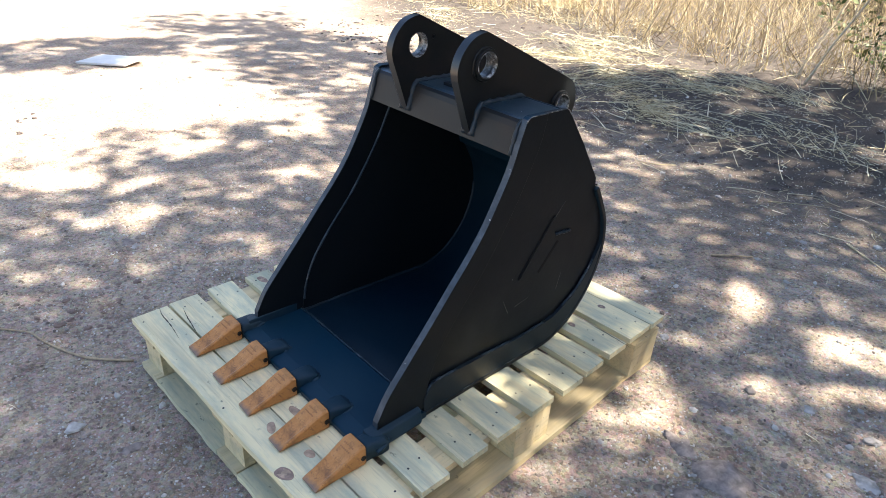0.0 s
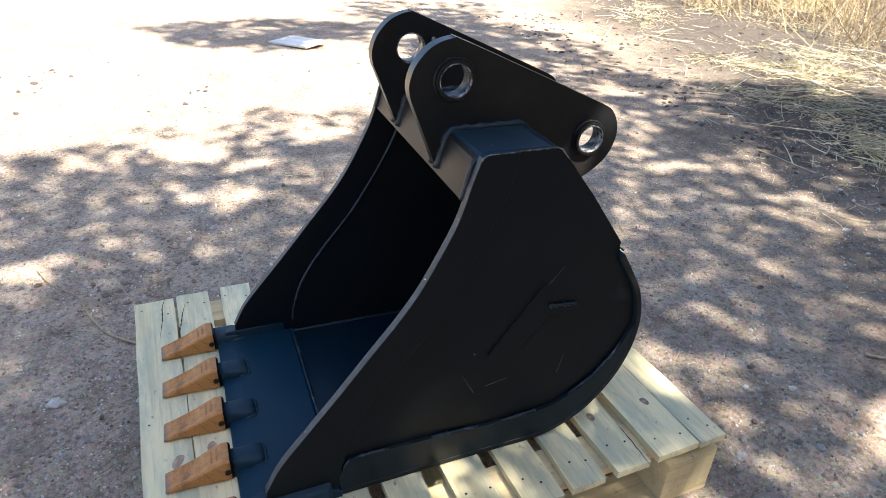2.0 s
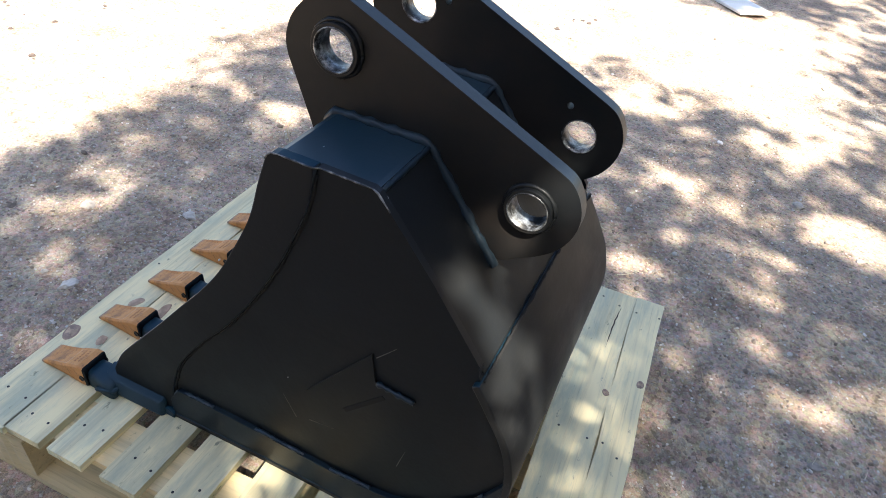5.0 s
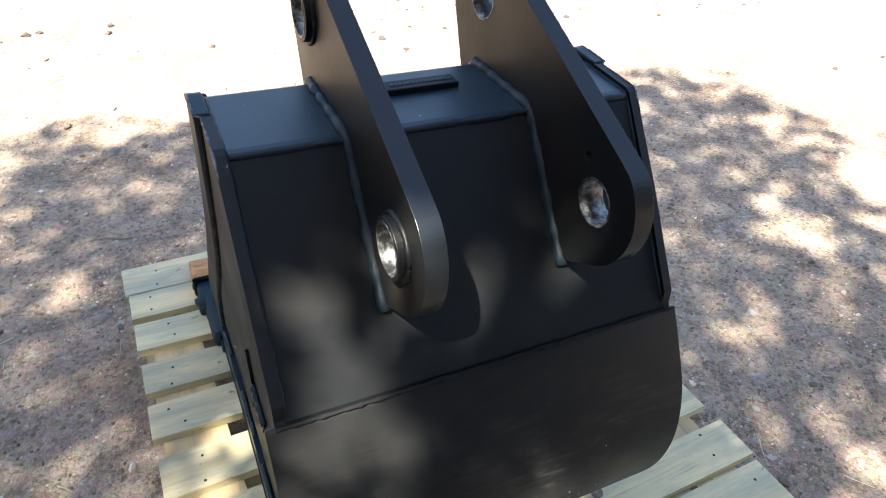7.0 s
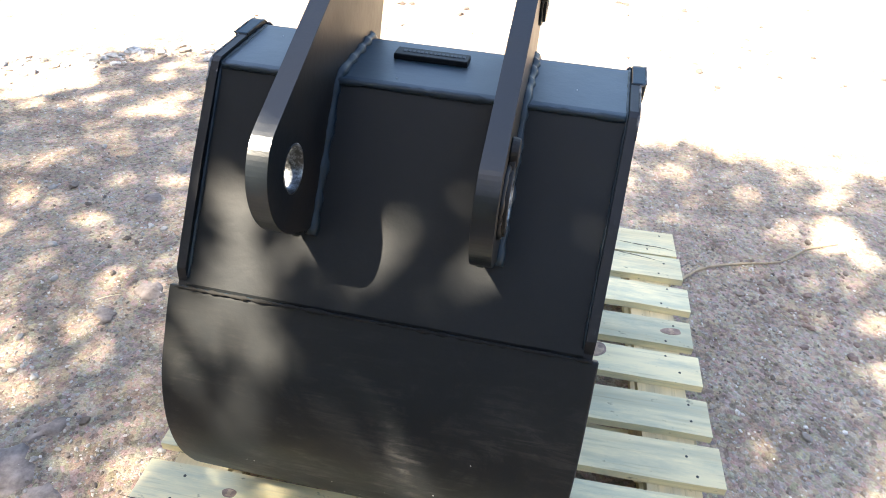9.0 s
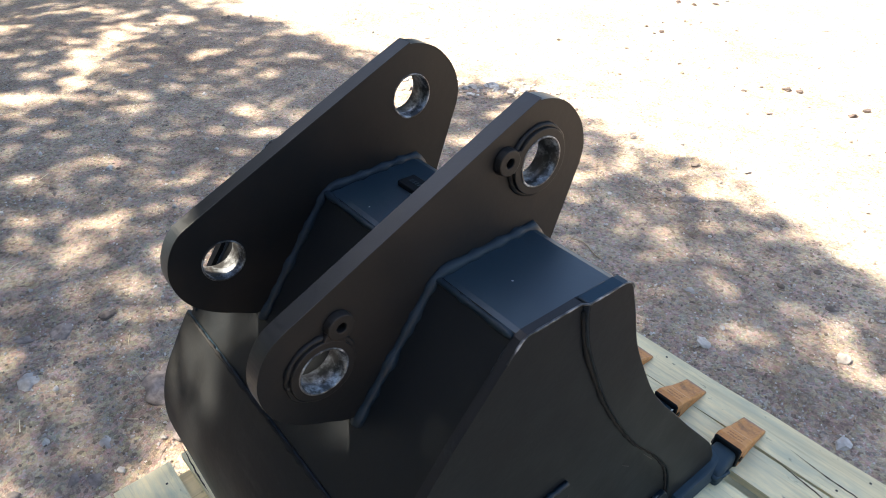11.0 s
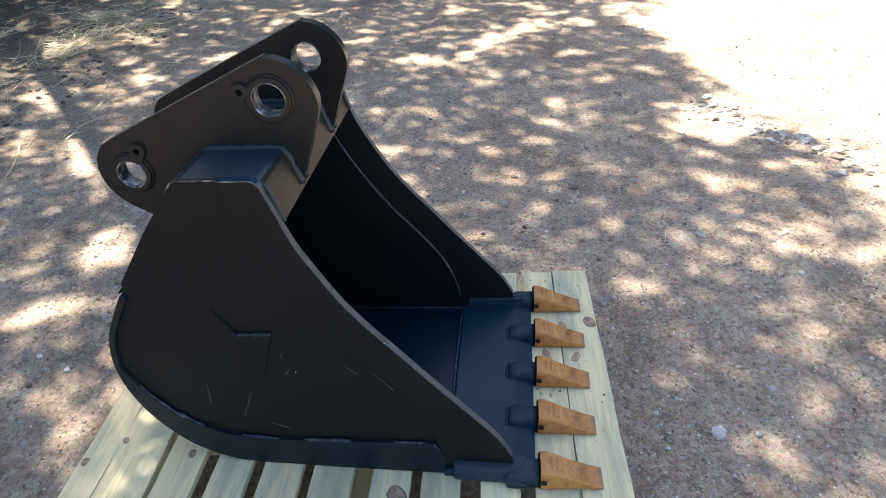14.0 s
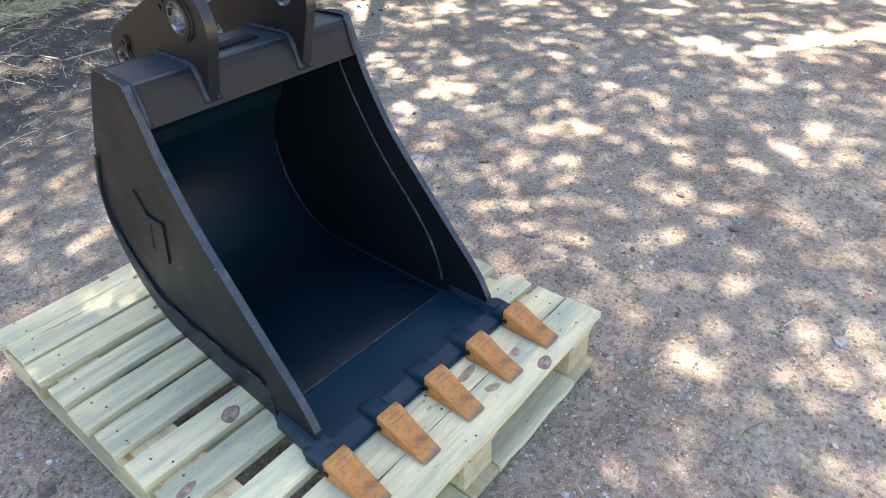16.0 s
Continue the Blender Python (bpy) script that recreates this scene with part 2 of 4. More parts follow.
def ground_material():
    m, nt, b = mat("gravelly_red_dirt")
    v = coords(nt)
    big = noise_tex(nt, v, 0.9, 5, 0.6)
    mid = noise_tex(nt, v, 7.0, 6, 0.65)
    fine = noise_tex(nt, v, 60.0, 6, 0.75)
    vor = node(nt, "TexVoronoi", Scale=95.0)
    nt.links.new(v, vor.inputs["Vector"])
    vor2 = node(nt, "TexVoronoi", Scale=30.0)
    nt.links.new(v, vor2.inputs["Vector"])
    c = ramp(nt, mid, [(0.28, (0.290, 0.210, 0.158)), (0.5, (0.460, 0.350, 0.268)), (0.74, (0.58, 0.465, 0.370))])
    c = mix(nt, ramp(nt, big, [(0.40, (0, 0, 0)), (0.68, (0.6, 0.6, 0.6))]), c, (0.40, 0.275, 0.198))
    hs = nt.nodes.new("ShaderNodeHueSaturation")
    hs.inputs["Saturation"].default_value = 0.25
    nt.links.new(vor.outputs["Color"], hs.inputs["Color"])
    c = mix(nt, 0.52, c, hs.outputs[0], "OVERLAY")
    c = mix(nt, ramp(nt, vor2.outputs["Distance"], [(0.10, (0.75, 0.75, 0.75)), (0.20, (0, 0, 0))]), c, (0.47, 0.43, 0.385))
    grit = noise_tex(nt, v, 230.0, 3, 0.7)
    c = mix(nt, ramp(nt, fine, [(0.34, (0.55, 0.55, 0.55)), (0.46, (0, 0, 0))]), c, (0.17, 0.125, 0.105))
    c = mix(nt, 0.42, c, ramp(nt, grit, [(0.32, (0.12, 0.12, 0.12)), (0.68, (0.86, 0.86, 0.86))]), "OVERLAY")
    clump = noise_tex(nt, v, 21.0, 8, 0.82)
    c = mix(nt, 1.0, c, ramp(nt, clump, [(0.33, (0.58, 0.55, 0.53)), (0.50, (0.98, 0.97, 0.96)), (0.68, (1.0, 1.0, 1.0))]), "MULTIPLY")
    patch = noise_tex(nt, v, 2.3, 4, 0.55, 0.6)
    c = mix(nt, 1.0, c, ramp(nt, patch, [(0.34, (0.80, 0.78, 0.77)), (0.52, (1.0, 1.0, 1.0)), (0.68, (1.0, 1.0, 1.0))]), "MULTIPLY")
    # darker turned soil along the bank
    sep = nt.nodes.new("ShaderNodeSeparateXYZ")
    nt.links.new(v, sep.inputs[0])
    ad = node(nt, "Math")
    ad.operation = "MULTIPLY_ADD"
    nt.links.new(big, ad.inputs[0])
    ad.inputs[1].default_value = 2.2
    nt.links.new(sep.outputs["Y"], ad.inputs[2])
    mr = node(nt, "MapRange")
    mr.inputs["From Min"].default_value, mr.inputs["From Max"].default_value = 2.45, 3.8
    mr.inputs["To Min"].default_value, mr.inputs["To Max"].default_value = 0.0, 0.9
    ax = node(nt, "Math")
    ax.operation = "ABSOLUTE"
    nt.links.new(sep.outputs["X"], ax.inputs[0])
    off = node(nt, "Math")
    off.operation = "MULTIPLY_ADD"
    nt.links.new(ax.outputs[0], off.inputs[0])
    off.inputs[1].default_value = -0.3
    nt.links.new(ad.outputs[0], off.inputs[2])
    nt.links.new(off.outputs[0], mr.inputs["Value"])
    c = mix(nt, mr.outputs[0], c, (0.088, 0.070, 0.062))
    c = mix(nt, 1.0, c, (0.765, 0.830, 0.862), "MULTIPLY")
    nt.links.new(c, b.inputs["Base Color"])
    b.inputs["Roughness"].default_value = 0.9
    b.inputs["Specular IOR Level"].default_value = 0.25
    h = mix(nt, 0.35, fine, ramp(nt, vor.outputs["Distance"], [(0.0, (1, 1, 1)), (0.6, (0, 0, 0))]))
    h = mix(nt, 0.3, h, grit)
    h = mix(nt, 0.4, h, clump)
    bump(nt, b, h, 1.0, 0.013)
    return m


M_GROUND = ground_material()


def island_material(name, stops, rough, scale=30.0):
    """Colour varied from piece to piece."""
    m, nt, b = mat(name)
    g = nt.nodes.new("ShaderNodeNewGeometry")
    c = ramp(nt, g.outputs["Random Per Island"], stops)
    n = noise_tex(nt, coords(nt), scale, 4, 0.6)
    c = mix(nt, 0.55, c, ramp(nt, n, [(0.3, (0.25, 0.25, 0.25)), (0.7, (0.75, 0.75, 0.75))]), "OVERLAY")
    nt.links.new(c, b.inputs["Base Color"])
    b.inputs["Roughness"].default_value = rough
    bump(nt, b, n, 0.4, 0.004)
    return m


M_PEBBLE = island_material("mixed_pebbles", [(0.0, (0.14, 0.112, 0.095)), (0.25, (0.26, 0.215, 0.180)), (0.5, (0.33, 0.31, 0.29)), (0.8, (0.46, 0.44, 0.41)), (1.0, (0.68, 0.65, 0.61))], 0.85, 60)
M_GRASS = island_material("standing_dry_grass", [(0.0, (0.10, 0.072, 0.040)), (0.4, (0.26, 0.19, 0.105)), (0.75, (0.48, 0.38, 0.21)), (1.0, (0.68, 0.59, 0.38))], 0.8)
M_STRAW = island_material("dry_straw", [(0.0, (0.36, 0.29, 0.17)), (0.5, (0.58, 0.51, 0.34)), (1.0, (0.74, 0.69, 0.52))], 0.8)
M_LEAF = island_material("tree_leaves", [(0.0, (0.04, 0.07, 0.02)), (1.0, (0.08, 0.12, 0.035))], 0.6)
M_SHRUB = island_material("shrub_leaves", [(0.0, (0.045, 0.075, 0.02)), (0.7, (0.09, 0.13, 0.035)), (1.0, (0.25, 0.22, 0.06))], 0.6)
M_CLOD = plain_material("soil_clod", (0.088, 0.069, 0.063), 0.95, 0, 0.35, 50, 0.006)
M_CRUMB = plain_material("dirt_crumb", (0.23, 0.165, 0.14), 0.95, 0, 0.3, 50, 0.004)
M_STONE = plain_material("grey_stone", (0.25, 0.21, 0.19), 0.9, 0, 0.45, 45, 0.008)
M_PALE = plain_material("pale_stone", (0.40, 0.375, 0.35), 0.8, 0, 0.45, 25, 0.005)
M_WEED = plain_material("pale_dead_stem", (0.55, 0.45, 0.32), 0.85, 0, 0.25, 60, 0.002)
M_SCRATCH = plain_material("pale_scratch", (0.11, 0.105, 0.10), 0.6)
M_SPLIT = plain_material("dark_wood_split", (0.05, 0.035, 0.025), 0.9)
M_NICK = plain_material("bare_paint_nick", (0.50, 0.50, 0.50), 0.6)
M_TWIG = plain_material("dry_twig", (0.40, 0.31, 0.20), 0.85, 0, 0.3, 60, 0.002)
M_BARKT = plain_material("tree_bark", (0.14, 0.105, 0.08), 0.9, 0, 0.4, 12, 0.02)
M_BOARD = plain_material("white_board", (0.74, 0.72, 0.68), 0.6, 0, 0.08, 8)


# ---------------------------------------------------------------- mesh helpers
def mesh_from(name, bm, material, smooth=False):
    bmesh.ops.recalc_face_normals(bm, faces=bm.faces)
    me = bpy.data.meshes.new(name)
    bm.to_mesh(me)
    bm.free()
    for m in (material if isinstance(material, (list, tuple)) else [material]):
        me.materials.append(m)
    if smooth:
        for p in me.polygons:
            p.use_smooth = True
    return me


def part(name, bm, material, parent, label="", smooth=False, bevel=0.0):
    ob = new(name, mesh_from(name, bm, material, smooth))
    ob.parent = parent
    if label:
        tagged(ob, label)
    if bevel:
        add_bevel(ob, bevel)
    return ob


def add_bevel(ob, width, segments=2):
    mod = ob.modifiers.new("bevel", "BEVEL")
    mod.width, mod.segments, mod.limit_method, mod.angle_limit = width, segments, "ANGLE", radians(40)


def quick(name, verts, faces, material, smooth=False):
    me = bpy.data.meshes.new(name)
    me.from_pydata(verts, [], faces)
    for m in (material if isinstance(material, (list, tuple)) else [material]):
        me.materials.append(m)
    if smooth:
        me.polygons.foreach_set("use_smooth", [True] * len(me.polygons))
    return me


def smooth_line(pts, steps=6):
    """Catmull-Rom through the points."""
    p = [np.array(q, float) for q in pts]
    p = [2 * p[0] - p[1]] + p + [2 * p[-1] - p[-2]]
    out = []
    for i in range(1, len(p) - 2):
        a, b, c, d = p[i - 1:i + 3]
        for s in range(steps):
            t = s / steps
            out.append(0.5 * (2 * b + (c - a) * t + (2 * a - 5 * b + 4 * c - d) * t * t + (3 * b - a - 3 * c + d) * t ** 3))
    out.append(p[-2])
    return out


def prism(profile, lo, hi, holes=(), edge_slot=None):
    """A plate: a (y, z) outline with round holes, between two x surfaces given as functions of y."""
    bm = bmesh.new()
    loops = [[(q[0], q[1]) for q in profile]]
    for cy, cz, r in holes:
        n = 40 if r > 0.01 else 12
        loops.append([(cy + r * math.cos(2 * math.pi * k / n), cz + r * math.sin(2 * math.pi * k / n)) for k in range(n)])
    side = {}
    for key, fx in (("a", lo), ("b", hi)):
        edges, rows = [], []
        for lp in loops:
            vs = [bm.verts.new((fx(y), y, z)) for y, z in lp]
            edges += [bm.edges.new((vs[k], vs[(k + 1) % len(vs)])) for k in range(len(vs))]
            rows.append(vs)
        bmesh.ops.triangle_fill(bm, use_beauty=True, use_dissolve=False, edges=edges)
        side[key] = rows
    for ra, rb in zip(side["a"], side["b"]):
        n = len(ra)
        for k in range(n):
            f = bm.faces.new((ra[k], ra[(k + 1) % n], rb[(k + 1) % n], rb[k]))
            if edge_slot is not None:
                f.material_index = edge_slot
    return bm


def box_bm(x0, x1, y0, y1, z0, z1, bm=None):
    bm = bm or bmesh.new()
    v = [bm.verts.new((x, y, z)) for x in (x0, x1) for y in (y0, y1) for z in (z0, z1)]
    for f in ((0, 1, 3, 2), (4, 6, 7, 5), (0, 4, 5, 1), (2, 3, 7, 6), (0, 2, 6, 4), (1, 5, 7, 3)):
        bm.faces.new([v[i] for i in f])
    return bm


def tube(points, radius, sides=7, wobble=0.0, taper=1.0, bm=None, seed=1):
    """A round bar along a line of points; wobble makes it uneven like a weld bead or a twig."""
    bm = bm or bmesh.new()
    rnd = random.Random(seed)
    pts = [Vector(p) for p in points]
    rings = []
    for i, p in enumerate(pts):
        d = (pts[min(i + 1, len(pts) - 1)] - pts[max(i - 1, 0)]).normalized()
        a = d.orthogonal().normalized() if not rings else (last - d * last.dot(d)).normalized()
        last = a
        b = d.cross(a)
        r = radius * (1 + wobble * rnd.uniform(-1, 1)) * (1 + (taper - 1) * i / max(1, len(pts) - 1))
        rings.append([bm.verts.new(p + (a * math.cos(2 * math.pi * k / sides) + b * math.sin(2 * math.pi * k / sides)) * r) for k in range(sides)])
    for ra, rb in zip(rings, rings[1:]):
        for k in range(sides):
            bm.faces.new((ra[k], ra[(k + 1) % sides], rb[(k + 1) % sides], rb[k]))
    bm.faces.new(rings[0])
    bm.faces.new(rings[-1])
    return bm


def dense(points, step):
    out = []
    pts = [Vector(p) for p in points]
    for a, b in zip(pts, pts[1:]):
        n = max(1, int((b - a).length / step))
        out += [a.lerp(b, k / n) for k in range(n)]
    return out + [pts[-1]]


def ring_x(x0, x1, r_in, r_out0, r_out1, cy, cz, n=40):
    """A collar round an x axis, r_out0 at x0 and r_out1 at x1."""
    bm = bmesh.new()
    rows = []
    for x, r in ((x0, r_in), (x0, r_out0), (x1, r_out1), (x1, r_in)):
        rows.append([bm.verts.new((x, cy + r * math.cos(2 * math.pi * k / n), cz + r * math.sin(2 * math.pi * k / n))) for k in range(n)])
    for i in range(4):
        ra, rb = rows[i], rows[(i + 1) % 4]
        for k in range(n):
            bm.faces.new((ra[k], ra[(k + 1) % n], rb[(k + 1) % n], rb[k]))
    return bm


def loft(sections):
    """Skin between rings of points that have the same count; ends closed."""
    bm = bmesh.new()
    rows = [[bm.verts.new(p) for p in s] for s in sections]
    n = len(rows[0])
    for ra, rb in zip(rows, rows[1:]):
        for k in range(n):
            bm.faces.new((ra[k], ra[(k + 1) % n], rb[(k + 1) % n], rb[k]))
    bm.faces.new(rows[0])
    bm.faces.new(rows[-1])
    return bm


def rock(bm, centre, size, flat, rnd, sub=1):
    g = bmesh.ops.create_icosphere(bm, subdivisions=sub, radius=1.0)
    k = Vector((rnd.uniform(0, 50), rnd.uniform(0, 50), rnd.uniform(0, 50)))
    turn = Matrix.Rotation(rnd.uniform(0, 6.28), 3, "Z")
    for v in g["verts"]:
        d = 1 + 0.55 * noise.noise(v.co * 1.3 + k) + (0.38 * noise.noise(v.co * 2.7 + k) + 0.10 * noise.noise(v.co * 6 + k) if sub > 1 else 0)
        c = turn @ Vector((v.co.x * d * size, v.co.y * d * size * 0.72, v.co.z * d * size * flat))
        v.co = c + Vector(centre)
    return bm


# ---------------------------------------------------------------- ground
PAL = pose(-0.062, 0.072, 0, 0, 0, 2.2)
PAL_INV = PAL.inverted()


def ground_z(x, y):
    p = Vector((x, y, 0.0))
    z = 0.020 * noise.noise(p * 0.8) + 0.010 * noise.noise(p * 3.1) + 0.004 * noise.noise(p * 11)
    edge = 2.5 + 0.25 * max(0.0, -x) + 0.25 * noise.noise(p * 1.1)
    bank = min(1.0, max(0.0, (y - edge) / 0.9))
    if y < 12:
        z += bank * (0.07 + 0.05 * noise.noise(p * 2.3) + 0.022 * noise.noise(p * 9))
    q = PAL_INV @ p
    d = max(abs(q.x) - 0.56, abs(q.y) - 0.66)
    k = min(1.0, max(0.0, d / 0.35))
    return z * k - 0.004 * (1 - k)


def build_ground():
    n = 330
    u = np.linspace(-1, 1, n)
    ax = np.sinh(u * 8.1) / math.sinh(8.1) * 420.0
    ax = np.sign(u) * (np.abs(u) * 3.6 + np.abs(ax) ** 1.0)
    verts = [(x, y + 0.4, ground_z(x, y + 0.4)) for y in ax for x in ax]
    faces = [(j * n + i, j * n + i + 1, (j + 1) * n + i + 1, (j + 1) * n + i) for j in range(n - 1) for i in range(n - 1)]
    ob = new("ground", quick("ground", verts, faces, M_GROUND, True))
    tagged(ob, "reddish grey gravelly dirt yard in dappled shade", "ground", kind="structure")


build_ground()

# ---------------------------------------------------------------- pallet
PAL_TOP = 0.177
pallet = new("pallet")
tagged(pallet, "new pale pine block pallet lying on gravelly dirt", "pallet")


def set_local(ob, m):
    ob.matrix_parent_inverse = Matrix.Identity(4)
    ob.matrix_basis = m
    return ob


def board(name, lx, ly, lz, material, seed):
    """A sawn board about its own centre, corners a little uneven."""
    rnd = random.Random(seed)
    bm = bmesh.new()
    n = 8
    along_x = lx > ly
    rows = []
    for i in range(n + 1):
        s = -0.5 + i / n
        j = rnd.uniform(-0.0026, 0.0026)
        if along_x:
            rows.append([bm.verts.new((s * lx, y * ly / 2 + j, z * lz / 2)) for y, z in ((-1, -1), (1, -1), (1, 1), (-1, 1))])
        else:
            rows.append([bm.verts.new((x * lx / 2 + j, s * ly, z * lz / 2)) for x, z in ((-1, -1), (1, -1), (1, 1), (-1, 1))])
    for ra, rb in zip(rows, rows[1:]):
        for k in range(4):
            bm.faces.new((ra[k], ra[(k + 1) % 4], rb[(k + 1) % 4], rb[k]))
    bm.faces.new(rows[0])
    bm.faces.new(rows[-1])
    bmesh.ops.bevel(bm, geom=[e for e in bm.edges if e.is_boundary is False and e.calc_face_angle(0) > 1.0], offset=0.0018, segments=1, affect="EDGES")
    ob = part(name, bm, material, pallet)
    return ob


# local y of the near and far edge of each deck board, at its +x end and its -x end
DECK = [(-0.605, -0.506, -0.605, -0.500), (-0.503, -0.422, -0.497, -0.405), (-0.396, -0.317, -0.376, -0.292), (-0.271, -0.192, -0.252, -0.168),
        (-0.161, -0.081, -0.145, -0.060), (-0.032, 0.054, -0.022, 0.066), (0.087, 0.176, 0.093, 0.177), (0.200, 0.285, 0.206, 0.283),
        (0.313, 0.397, 0.320, 0.406), (0.418, 0.541, 0.425, 0.525), (0.543, 0.606, 0.527, 0.606)]
nail_mesh = None
for i, (r0, r1, l0, l1) in enumerate(DECK):
    rnd = random.Random(40 + i)
    w = ((r1 - r0) + (l1 - l0)) / 2
    cy = (r0 + r1 + l0 + l1) / 4
    turn = math.degrees(math.atan2((r0 + r1 - l0 - l1) / 2, 0.96))
    length = 1.005 + rnd.uniform(-0.012, 0.006)
    ob = board("deck_board", length, w, 0.018, M_DECK, 60 + i)
    set_local(ob, pose(rnd.uniform(-0.004, 0.004), cy, PAL_TOP - 0.0090, 0, 0, turn))
    for x in (-0.445, 0.01, 0.445):
        for s in (-0.28, 0.28):
            if nail_mesh is None:
                bm = bmesh.new()
                bmesh.ops.create_cone(bm, cap_ends=True, segments=8, radius1=0.0030, radius2=0.0026, depth=0.0012)
                nail_mesh = mesh_from("nail", bm, M_NAIL)
            nail = new("nail", nail_mesh)
            nail.parent = ob
            set_local(nail, pose(x + rnd.uniform(-0.02, 0.02), s * w + rnd.uniform(-0.012, 0.012), 0.0089))
for x in (-0.445, 0.01, 0.445):
    out = 1 if x > 0.1 else -1 if x < 0 else 0
    set_local(board("stringer", 0.098, 1.20, 0.021, M_LONG, 90), pose(x - 0.026 * out, 0, PAL_TOP - 0.0290, 0, 0, 0.4 * out))
    for y, ly, push in ((-0.53, 0.10, 0.003), (0.01, 0.145, -0.014), (0.53, 0.145, 0.004)):
        blk = board("block", 0.10, ly, 0.1150, M_LONG, 95)
        set_local(blk, pose(x + push * out, y, 0.0215 + 0.0577))
    set_local(board("bottom_board", 0.10, 1.205, 0.0205, M_LONG, 97), pose(x, 0, 0.0105))
for y in (-0.555, 0.0, 0.555):
    for x0, x1 in ((-0.393, -0.043), (0.063, 0.393)):
        set_local(board("bottom_crossboard", x1 - x0, 0.098, 0.019, M_DECK, 98), pose((x0 + x1) / 2, y, 0.0100))
pallet.matrix_basis = PAL


def knot(x, y, rx, ry, turn, material, name="knot"):
    """A knot in the deck, a low oval with its own grain."""
    bm = bmesh.new()
    rnd = random.Random(int((x + 3) * 1000))
    rows = []
    for r, z in ((1.0, -0.0006), (0.93, 0.0009), (0.74, 0.0011), (0.3, 0.0012)):
        rows.append([bm.verts.new((rx * r * math.cos(a) * (1 + 0.08 * math.sin(3 * a + x * 9)), ry * r * math.sin(a) * (1 + 0.06 * math.cos(2 * a)), z)) for a in (2 * math.pi * k / 20 for k in range(20))])
    for ra, rb in zip(rows, rows[1:]):
        for k in range(20):
            bm.faces.new((ra[k], ra[(k + 1) % 20], rb[(k + 1) % 20], rb[k]))
    bm.faces.new(rows[-1])
    for f in bm.faces:
        f.material_index = 0 if f.calc_center_median().length > 0.62 * min(rx, ry) and len(f.verts) == 4 else 1
    ob = part(name, bm, [material, M_BARK], pallet)
    set_local(ob, PAL_INV @ pose(x, y, PAL_TOP, 0, 0, turn))


# ---------------------------------------------------------------- bucket
bucket = new("excavator_bucket")
tagged(bucket, "black painted steel bucket with five orange teeth on a pallet", "excavator bucket")
BASE = 0.1785


def lean(y):
    """Moves the shell's back a little to +x, to fit the camera's view."""
    return 0.017 * max(0.0, y - 0.06)


def hs(y):
    """Outer half width over the leading side strips; the bucket narrows to the back."""
    return 0.283 - 0.020 * (y + 0.297)


def hp(y):
    return hs(y) - 0.007


FRONT = [(-0.299, 0.240), (-0.268, 0.296), (-0.215, 0.360), (-0.150, 0.436), (-0.084, 0.516), (-0.042, 0.566), (0.002, 0.626), (0.042, 0.697), (0.071, 0.757), (0.090, 0.818), (0.104, 0.858)]
SEAM = [(0.176, 0.868), (0.164, 0.809), (0.140, 0.748), (0.104, 0.671), (0.056, 0.589), (0.004, 0.513), (-0.063, 0.432), (-0.120, 0.348), (-0.148, 0.271), (-0.158, 0.205)]
WRAP = [(0.427, 0.630), (0.456, 0.584), (0.489, 0.522), (0.504, 0.447), (0.494, 0.369), (0.458, 0.291), (0.396, 0.224), (0.318, 0.186), (0.250, BASE), (0.180, BASE)]
front_line = [tuple(p) for p in smooth_line(FRONT, 5)]
seam_line = [tuple(p) for p in smooth_line(SEAM, 5)]
wrap_line = [tuple(p) for p in smooth_line(WRAP, 6)] + [(0.05, BASE), (-0.06, BASE), (-0.165, BASE)]


def inset(line, d):
    """The line moved d to its right-hand side."""
    out = []
    for i, p in enumerate(line):
        a, b = np.array(line[max(i - 1, 0)]), np.array(line[min(i + 1, len(line) - 1)])
        t = (b - a) / np.linalg.norm(b - a)
        out.append((p[0] + t[1] * d, p[1] - t[0] * d))
    return out


wrap_in = inset(wrap_line, 0.013)
wrap_mid = inset(wrap_line, 0.004)
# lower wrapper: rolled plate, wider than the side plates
wrapper = part("wrapper", prism(wrap_line + wrap_in[::-1], lambda y: -hp(y) - 0.008, lambda y: hp(y) + 0.011, edge_slot=0), [M_HEEL, M_INNER_SHADED], bucket, "rolled lower shell plate, scuffed at the heel", True)
# faces turned inward take the copy with shade in its colour
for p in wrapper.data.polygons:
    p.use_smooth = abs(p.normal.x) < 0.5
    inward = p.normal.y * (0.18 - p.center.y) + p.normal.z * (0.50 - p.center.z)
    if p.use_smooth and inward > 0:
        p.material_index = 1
add_bevel(wrapper, 0.0025)
# upper back plate between the side plates
BACK = [(0.257, 0.8565), (0.424, 0.633), (0.430, 0.600), (0.418, 0.600), (0.410, 0.632), (0.246, 0.850)]
back = part("back_plate", prism(BACK, lambda y: -hp(y) + 0.011, lambda y: hp(y) - 0.011), [M_BACK, M_INNER_SHADED], bucket, "flat sloping back plate")
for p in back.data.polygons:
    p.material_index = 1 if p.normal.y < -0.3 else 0
